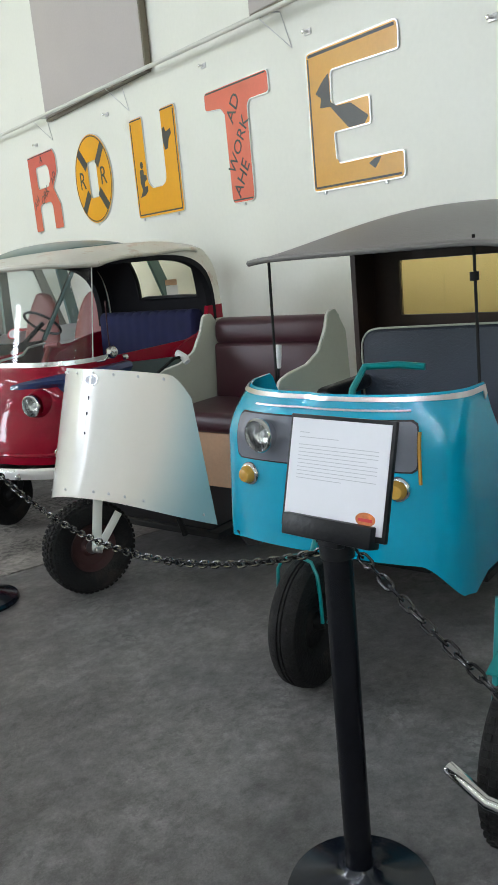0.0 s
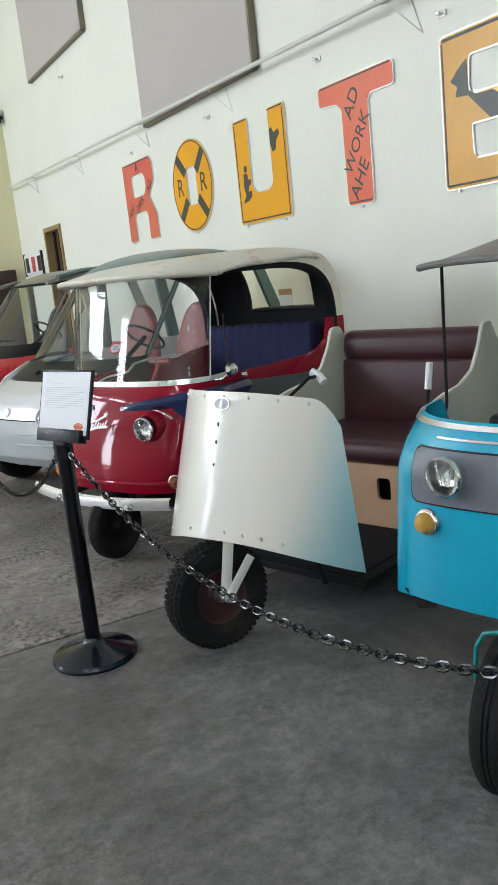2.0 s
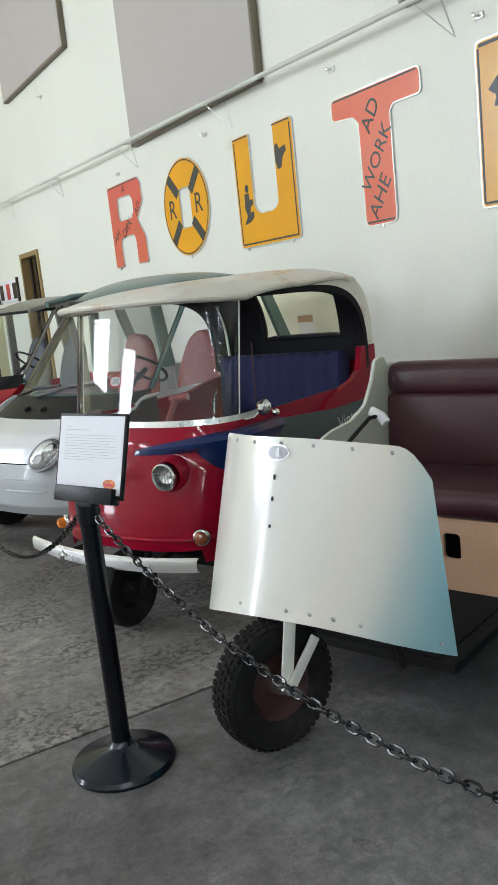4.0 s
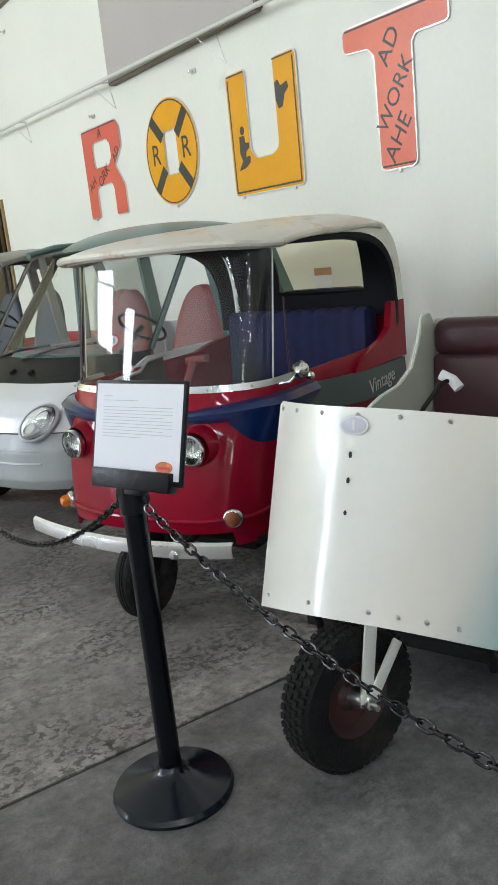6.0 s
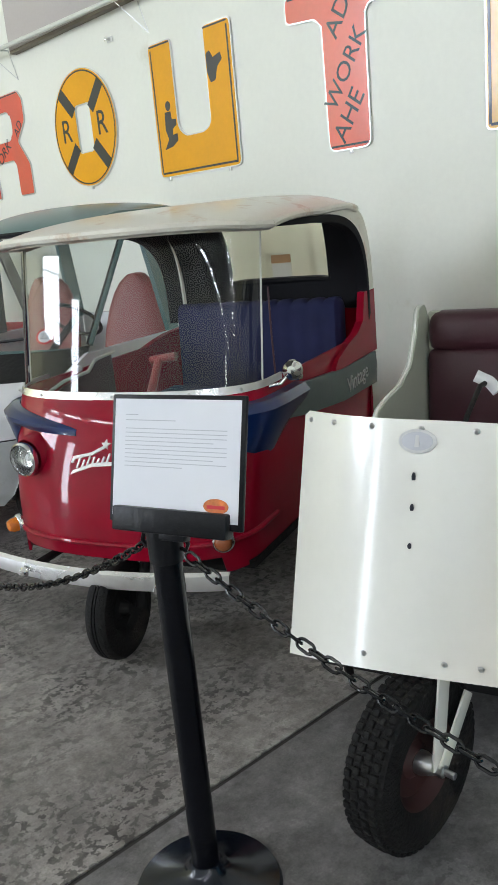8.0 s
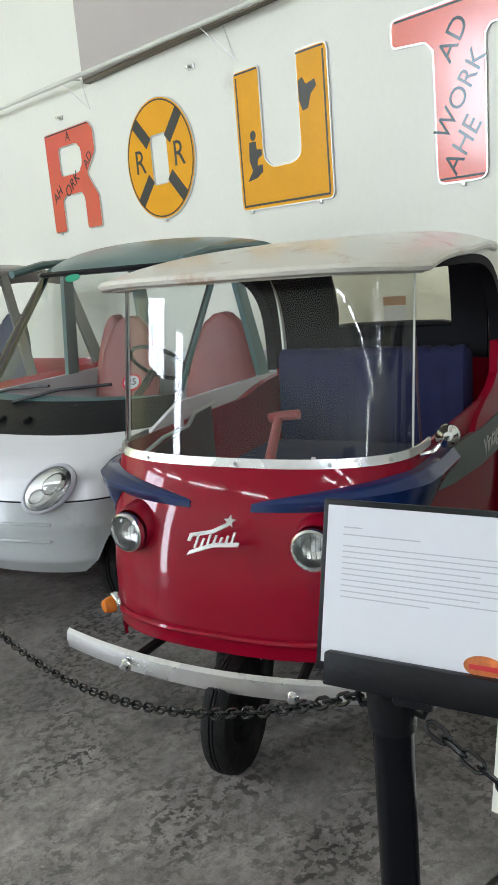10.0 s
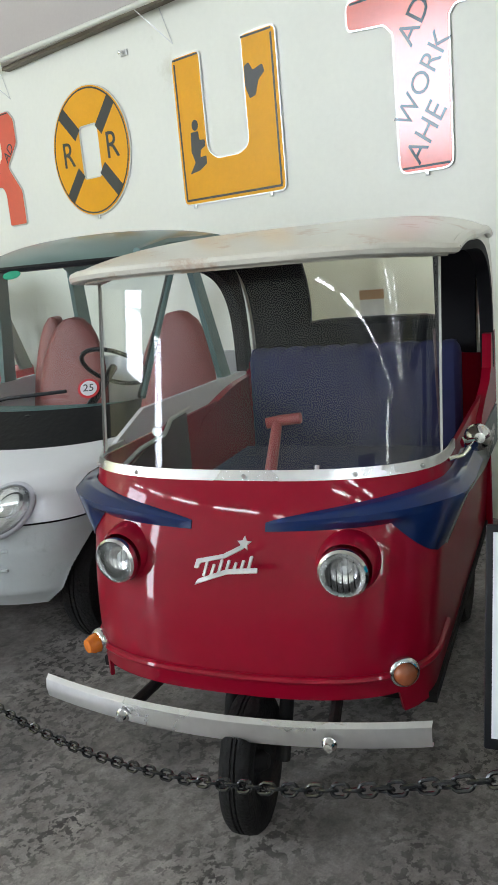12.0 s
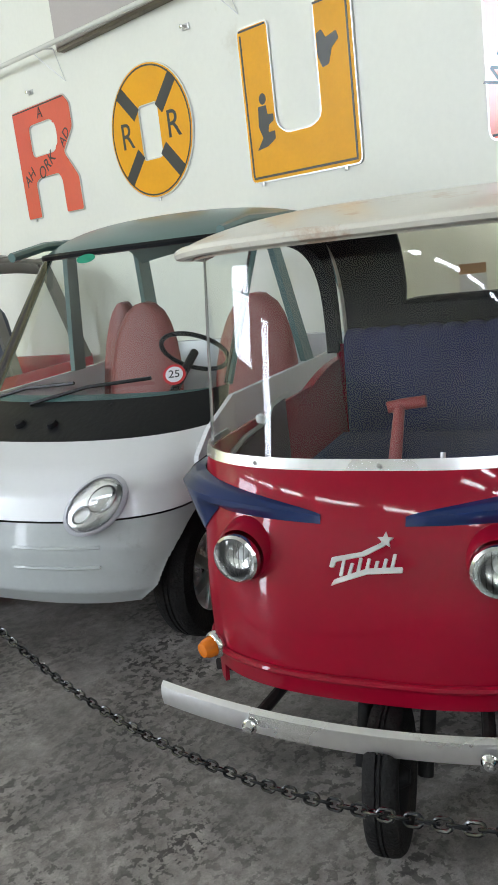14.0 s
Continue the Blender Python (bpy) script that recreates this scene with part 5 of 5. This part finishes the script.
# ---- small city cars ----
def mini_car(label, at, heading, body, roof, lower, lower_name, half=0.75, high=1.715, deep_front=0.02, seats=M_SEATRED, long=2.45, lamps=0.46, lamp_z=0.665, waist=0.93, spare=False):
    """A one-box electric car: bumper, bonnet, cowl, raked screen, arched roof, pillars, seats."""
    c = thing("city_car", (*at, 0), label, "car", heading=heading)

    def ring(front, wide, deep, z, n=2.5, arch=0.0):
        return lambda s: (lambda q: (q[0], q[1], z + arch * (1 - s * s)))(sup(s, wide, deep, n, front))

    def between(curves, t):
        k = t * (len(curves) - 1)
        i = min(len(curves) - 2, int(k))
        f = k - i
        return lambda s: tuple(x * (1 - f) + y * f for x, y in zip(curves[i](s), curves[i + 1](s)))

    b0 = ring(deep_front - 0.045, half - 0.06, 0.34, 0.275)
    b1 = ring(deep_front, half - 0.03, 0.35, 0.34)
    b2 = ring(deep_front + 0.005, half - 0.005, 0.36, 0.50)
    b3 = ring(deep_front - 0.02, half, 0.37, 0.605)

    def in_arch(p):
        return (p[0] + 0.47) ** 2 + (p[2] - 0.27) ** 2 < 0.328 ** 2 and abs(p[1]) > half - 0.26

    def skirt(u, v):
        p = between([b0, b1, b2, b3], v)(2 * u - 1)
        r = math.hypot(p[0] + 0.47, p[2] - 0.27)
        if 0.05 < r < 0.335 and abs(p[1]) > half - 0.26:
            return (-0.47 + (p[0] + 0.47) * 0.335 / r, p[1], 0.27 + (p[2] - 0.27) * 0.335 / r)
        return p
    nose = part(lower_name, grid(skirt, 160, 28, 0, skip=lambda u, v: in_arch(between([b0, b1, b2, b3], v)(2 * u - 1))), lower, c)
    for z in (0.44, 0.515):
        for sg in (-1, 1):
            part("bumper_groove", tube([(lambda q: (q[0] + 0.004, q[1], z))(between([b1, b2, b3], (z - 0.34) / 0.265)(sg * (0.08 + 0.34 * i / 10))) for i in range(11)], 0.007, 6), lower, nose)
    h0 = ring(deep_front - 0.022, half, 0.37, 0.612)
    h1 = ring(deep_front - 0.06, half, 0.42, 0.70)
    h2 = ring(deep_front - 0.15, half - 0.005, 0.46, 0.765)
    h3 = ring(deep_front - 0.33, half - 0.05, 0.42, 0.835, 2.4)
    part("bonnet", grid(lambda u, v: between([h0, h1, h2, h3], v)(2 * u - 1), 64, 15, 0.008), body, c)
    k1 = ring(deep_front - 0.55, half - 0.085, 0.32, 0.955, 2.2)
    part("cowl", grid(lambda u, v: between([h3, k1], v)(2 * u - 1), 48, 5, 0.008), M_BLACK, c, "matt black plastic scuttle")
    top = ring(-1.12, half - 0.13, 0.24, 1.565, 2.2)
    sc = part("windscreen", grid(lambda u, v: between([k1, top], v)(2 * u - 1), 40, 16), G_WIND, c)
    sc.visible_shadow = False
    for sg in (-1, 1):
        pts = [between([k1, top], i / 12)(sg) for i in range(13)]
        part("windscreen_pillar", tube(pts, 0.015, 8), roof, c)
        part("screen_seal", tube([(p[0] + 0.01, p[1] * 0.985, p[2] + 0.004) for p in pts], 0.010, 6), M_BLACK, c)
    part("screen_seal", tube([top(-1 + i / 10) for i in range(21)], 0.016, 6), M_BLACK, c)

    def crown(u, v):
        s = 2 * u - 1
        f = top(s * 0.999)
        back = (-long + 0.25, (half - 0.14) * s)
        a = f[0] + (back[0] - f[0]) * v
        b = f[1] * (1 - v) + back[1] * v
        z = f[2] + (high - f[2]) * math.sin(min(1, v * 2.1) * math.pi / 2) ** 0.8 * (1 - 0.4 * s * s) - 0.16 * max(0, v - 0.55) ** 2 / 0.2
        return (a, b, z)
    part("roof", grid(crown, 28, 22, 0.02), roof, c)
    # sides: sill panel with a wheel arch, pillars and waist
    for sg in (-1, 1):
        arch = [(-0.47 + 0.325 * math.cos(t), 0.27 + 0.335 * math.sin(t)) for t in [math.pi * i / 14 for i in range(15)]]
        rear_arch = [(-long + 0.42 + 0.30 * math.cos(t), 0.27 + 0.31 * math.sin(t)) for t in [math.pi * i / 12 for i in range(13)]]
        outline = [(-0.36, 0.64)] + [p for p in arch if p[0] < -0.36 and p[1] > 0.28] + [(-0.80, 0.27)] + rear_arch + [(-long, 0.3), (-long, waist), (-0.72, waist), (-0.50, min(waist, 0.84)), (-0.40, 0.76)]
        part("side_panel", side_plate([outline], sg * (half - 0.012), 0.02), body, c, "", 30)
        for a0, a1, w_ in ((-1.56, -1.50, 0.05), (-long + 0.06, -long + 0.28, 0.07)):
            q = [(a0 - w_, waist), (a0 + w_, waist), (a1 + w_ * 0.8, high - 0.09), (a1 - w_ * 0.8, high - 0.09)]
            pl = side_plate([q], 0, 0.03)
            for v in pl.verts:
                f = max(0, v.co.z - 0.93) / (high - 1.02)
                v.co.y += sg * (half - 0.03 - 0.12 * f)
            part("pillar", pl, roof, c, "", 0)
        rail = [(x_, sg * (half - 0.15), z_) for x_, z_ in ((-1.05, high - 0.13), (-1.3, high - 0.09), (-1.8, high - 0.08), (-long + 0.22, high - 0.13))]
        part("roof_rail", tube(rail, 0.024, 8), roof, c)
        wheel(c, -0.47, sg * (half - 0.10), 0.272, 0.15, 0.165, M_STEEL, 0, 0, 7)
        wheel(c, -long + 0.42, sg * (half - 0.095), 0.272, 0.15, 0.165, M_STEEL, 0, 0, 7)
        # headlamp in its oval bezel
        q = between([h0, h1, h2], 0.30)(0.0)
        ss = math.asin((lamps / half) ** 1.25) / (math.pi / 2) * sg
        q = between([h0, h1, h2], 0.40)(ss)
        lp = part("headlamp", lathe([(0.092, -0.06), (0.114, -0.03), (0.118, 0.0), (0.112, 0.008), (0.104, 0.010), (0.100, 0.0)], 36, "x"), M_INK, c, "oval grey lamp bezel")
        lp.matrix_basis = pose(q[0] + 0.03, q[1], lamp_z, 0, -24, 26 * sg) @ pose(0.022, 0, 0, 38 * sg, 0, 0) @ Matrix.Diagonal((1, 1.16, 0.74, 1))
        part("reflector", lathe([(0, -0.008), (0.05, -0.006), (0.1, 0.004)], 28, "x"), M_REFL, lp)
        part("lens", lathe([(0, 0.03), (0.05, 0.026), (0.085, 0.015), (0.101, 0.006)], 28, "x"), G_LENS, lp)
        part("inner_lamp", moved(lathe([(0, 0.004), (0.045, 0.0), (0.052, 0.004), (0.048, -0.02)], 22, "x"), Matrix.Translation((0, 0.028 * sg, 0.0))), M_CHROME, lp)
        part("inner_lamp", moved(lathe([(0, 0.004), (0.028, 0.0), (0.034, 0.008), (0.03, -0.02)], 18, "x"), Matrix.Translation((0, -0.052 * sg, 0.01))), M_ALU, lp)
    part("tail", box(-long - 0.04, -long, -half + 0.03, half - 0.03, 0.3, waist + 0.02, 0.01), body, c)
    part("floor_pan", box(-long, -0.35, -half + 0.17, half - 0.17, 0.22, 0.29), M_CHASSIS, c)
    part("bulkhead", box(-0.62, -0.58, -half + 0.17, half - 0.17, 0.29, 0.85), M_CHASSIS, c)
    def dash(u, v):
        q = k1((2 * u - 1) * 0.74)
        return ((q[0] - 0.04) * (1 - v) + min(q[0] - 0.06, -0.92) * v, q[1] * 0.95, 0.925 + 0.03 * math.sin(math.pi * v) - 0.06 * v * v)
    part("dashboard", grid(dash, 16, 8, 0.02), M_DASH, c, "pale teal moulded dashboard")
    for mid_b, size_, shift in ((-0.27, 1.0, 0.0), (0.42, 1.0, 0.0)) + (((-0.56, 0.6, -0.2),) if spare else ()):
        prof = [(0.10, 0.0), (0.225, 0.02), (0.245, 0.2), (0.235, 0.42), (0.205, 0.56), (0.165, 0.66), (0.125, 0.72), (0.06, 0.765), (0.0, 0.775)]

        def back(u, v):
            k = v * (len(prof) - 1)
            i = min(len(prof) - 2, int(k))
            f = k - i
            r_, z_ = prof[i][0] * (1 - f) + prof[i + 1][0] * f, prof[i][1] * (1 - f) + prof[i + 1][1] * f
            t = 2 * math.pi * u
            dep = 0.065 * (1 - 0.35 * (z_ / 0.8))
            return (-1.50 + shift - 0.22 * z_ + dep * math.sin(t) * (1 if r_ > 0.01 else 0.2), mid_b + size_ * r_ * math.copysign(abs(math.cos(t)) ** 0.7, math.cos(t)), 0.50 + z_)
        st = part("seat", grid(back, 28, 32, 0, closed=True), seats, c, "high-backed leather seat")
        part("seat_base", cushion(-1.38 + shift, -0.95 + shift, mid_b - 0.23 * size_, mid_b + 0.23 * size_, 0.40, 0.54, 0.05), seats, st)
    whl = part("steering_wheel", tube([(0.16 * math.cos(t), 0.16 * math.sin(t), 0) for t in [2 * math.pi * i / 28 for i in range(28)]], 0.011, 8, closed=True), M_BLACK, c)
    whl.matrix_basis = pose(-1.10, 0.36, 1.06, 0, -40, 0)
    part("steering_column", tube([(-1.10, 0.36, 1.06), (-0.82, 0.36, 0.88)], 0.02, 8), M_BLACK, c)
    # wipers
    for b0_, b1_ in ((-0.12, 0.42), (-0.52, 0.05)):
        p0, p1 = between([k1, top], 0.01)(b0_), between([k1, top], 0.10)(b1_)
        part("wiper", tube([(p0[0] + 0.03, p0[1], p0[2] - 0.01), ((p0[0] + p1[0]) / 2 + 0.03, (p0[1] + p1[1]) / 2, (p0[2] + p1[2]) / 2 + 0.02), (p1[0] + 0.02, p1[1], p1[2] + 0.01)], 0.008, 6), M_BLACK, c)
    part("wiper_pivot", moved(lathe([(0, 0.02), (0.02, 0.015), (0.022, -0.02)], 12), Matrix.Translation((between([k1, top], 0)(0.44)[0] + 0.06, 0.28, 0.925))), M_BLACK, c)
    return c, between, (h0, h1, h2, h3, k1, top)


van, mid, rings = mini_car("small white electric car with grey-green roof and red seats", (1.27, 6.67), 199.1, M_VANWHITE, M_VANGREEN, M_VANGREY, "bumper", lamps=0.50, spare=True)
h0, h1, h2, h3, k1, top = rings
# disc with 25 inside the screen, a green sticker, knobs on the scuttle, a round maker's badge
q = mid([k1, top], 0.10)(0.56)
st = part("speed_sticker", front_plate([ellipse(0, 0, 0.048, 0.048, 28)], 0, 0.002), M_STICKRED, van, "round white sticker with red rim reading 25")
st.matrix_basis = pose(q[0] + 0.006, q[1] - 0.02, q[2] + 0.01, 0, -38, 24)
part("sticker_field", front_plate([ellipse(0, 0, 0.037, 0.037, 24)], 0.0022, 0.001), M_PAPER, st)
part("number", moved(words("25", 0.05, 0.0006), Matrix(((0, 0, 1, 0.0042), (1, 0, 0, 0), (0, 1, 0, 0), (0, 0, 0, 1)))), M_SIGNBLK, st, "black figures", 0)
q = mid([k1, top], 0.955)(-0.16)
gs = part("green_sticker", front_plate([ellipse(0, 0, 0.055, 0.028, 24)], 0, 0.002), M_GREEN, van, "green oval sticker")
gs.matrix_basis = pose(q[0] + 0.008, q[1], q[2], 0, -44, 0)
for b_ in (-0.08, 0.04):
    q = mid([h3, k1], 0.42)(b_ * 1.0)
    kn = part("scuttle_knob", lathe([(0, 0.02), (0.02, 0.018), (0.026, 0.0)], 16, "x"), M_BLACK, van)
    kn.matrix_basis = pose(q[0] + 0.004, q[1], q[2], 0, -60, 0)
q = mid([h0, h1], 0.55)(0.0)
bd = part("badge", lathe([(0, 0.004), (0.022, 0.004), (0.026, 0.006), (0.032, 0.004), (0.033, -0.002)], 24, "x"), M_ALU, van, "round metal badge")
bd.matrix_basis = pose(q[0] + 0.005, 0, q[2], 0, -20, 0)

car, mid2, rings2 = mini_car("small bright red car with warm grey arched roof", (1.36, 9.86), 197.0, M_CARRED, M_CARGREY, M_CARRED, "bumper", half=0.70, high=1.70, lamps=0.5, lamp_z=0.70, seats=M_SEATGREY, waist=0.74)

# ---- stanchions with notices and chains ----
def stanchion(at, heading, sign=True, size=1.0, lift=0.0):
    s = thing("barrier_post", (*at, 0), "black barrier post with a framed notice on top" if sign else "black barrier post on a weighted round base", "stanchion", "barrier posts along the cars")
    s.matrix_basis = pose(*at, 0, 0, 0, heading)
    part("base", lathe([(0, 0.0), (0.172, 0.0), (0.175, 0.012), (0.168, 0.026), (0.12, 0.042), (0.06, 0.062), (0.04, 0.075), (0.034, 0.09), (0, 0.09)], 40), M_POST, s, "glossy black domed base")
    part("post", lathe([(0.0, 0.085), (0.0315, 0.085), (0.0315, 0.86), (0, 0.86)], 24), M_TUBE, s)
    part("cap", lathe([(0.0, 0.845), (0.037, 0.845), (0.038, 0.90), (0.034, 0.925), (0, 0.93)], 24), M_BLACK, s)
    part("hook", tube([(0, 0.03, 0.875), (0, 0.05, 0.87), (0, 0.056, 0.885), (0, 0.05, 0.90)], 0.005, 8), M_BLACK, s)
    part("hook", tube([(0, -0.03, 0.875), (0, -0.05, 0.87), (0, -0.056, 0.885), (0, -0.05, 0.90)], 0.005, 8), M_BLACK, s)
    if sign:
        n_ = part("notice", box(-0.006, 0.006, -0.156, 0.156, 0.0, 0.262, 0.003), M_BLACK, s, "black framed notice board")
        n_.matrix_basis = pose(0.03, 0.012 if size < 1 else 0.048, 0.935 + lift, 0, -16, 0) @ Matrix.Diagonal((1, size, 0.5 + 0.5 * size, 1))
        part("paper", box(0.0062, 0.0075, -0.147, 0.147, 0.014, 0.253), M_PAPER, n_, "white printed sheet")
        for k, w_ in enumerate((0.03, 0.12)):
            part("print_line", box(0.0076, 0.0082, -0.12, -0.12 + w_, 0.220 - k * 0.011, 0.2218 - k * 0.011), M_INK, n_)
        for k in range(10):
            part("print_line", box(0.0076, 0.0082, -0.12, 0.118 - (0.03 if k % 4 == 3 else 0) - (0.1 if k == 9 else 0), 0.192 - k * 0.0085, 0.1937 - k * 0.0085), M_INK, n_)
        part("emblem", moved(front_plate([ellipse(0.098, 0.046, 0.028, 0.015, 24)], 0.0076, 0.0006), Matrix.Identity(4)), M_ORANGE, n_, "orange and red oval emblem")
        part("emblem_band", box(0.0083, 0.0088, 0.078, 0.118, 0.041, 0.048), M_STICKRED, n_)
        part("holder", box(-0.012, 0.026, -0.135, 0.13, -0.016, 0.034, 0.004), M_BLACK, n_, "black clamp rail")
        part("clip", box(-0.018, 0.012, -0.03, 0.03, -0.03, 0.0, 0.004), M_BLACK, n_)
    return s


POSTS = [(1.16, -1.1), (1.078, 1.345), (0.90, 3.79), (0.98, 7.03), (1.05, 9.9)]
for k, at in enumerate(POSTS):
    stanchion(at, 194.0 if k == 1 else 201.0, k in (1, 2), 0.84 if k == 1 else 1.0, -0.03 if k == 1 else 0.0)

LINK = [(0.0135 * math.cos(t) + math.copysign(0.0065, math.cos(t)), 0.0095 * math.sin(t), 0) for t in [2 * math.pi * (i + 0.5) / 12 for i in range(12)]]
link_mesh = finish(tube(LINK, 0.0032, 6, closed=True), "link", M_BLACK)
M_LINK = mat("black_chain_plastic", (0.006, 0.007, 0.008), 0.2, vary=0.15, bump=0.01, spec=0.6)
link_mesh.materials[0] = M_LINK
for k, sag in enumerate((0.36, 0.243, 0.455, 0.40)):
    a, b = Vector((*POSTS[k], 0.875)), Vector((*POSTS[k + 1], 0.875))
    d = (b - a).normalized()
    a, b = a + d * 0.055, b - d * 0.055
    if k == 1:
        a.z -= 0.035
    ch = thing("barrier_chain", tuple(a), "black plastic link chain sagging between the posts", "chain", "chains between the posts")
    length = (b - a).length
    N = 400
    pts = [a.lerp(b, i / N) - Vector((0, 0, sag * (1 - (2 * i / N - 1) ** 2))) - a for i in range(N + 1)]
    run, at_, count = 0.0, 0.0, 0
    for i in range(N):
        seg = (pts[i + 1] - pts[i]).length
        while at_ <= run + seg:
            p = pts[i].lerp(pts[i + 1], (at_ - run) / seg)
            dirn = (pts[i + 1] - pts[i]).normalized()
            yv = Vector((0, 0, 1)).cross(dirn).normalized()
            zv = dirn.cross(yv)
            m = Matrix((dirn, yv, zv)).transposed().to_4x4()
            lk = new("link", link_mesh)
            lk.parent = ch
            lk.matrix_basis = Matrix.Translation(p) @ m @ pose(0, 0, 0, (35 if count % 2 else -52) + random.uniform(-14, 14), 0, 0)
            count += 1
            at_ += 0.0305
        run += seg
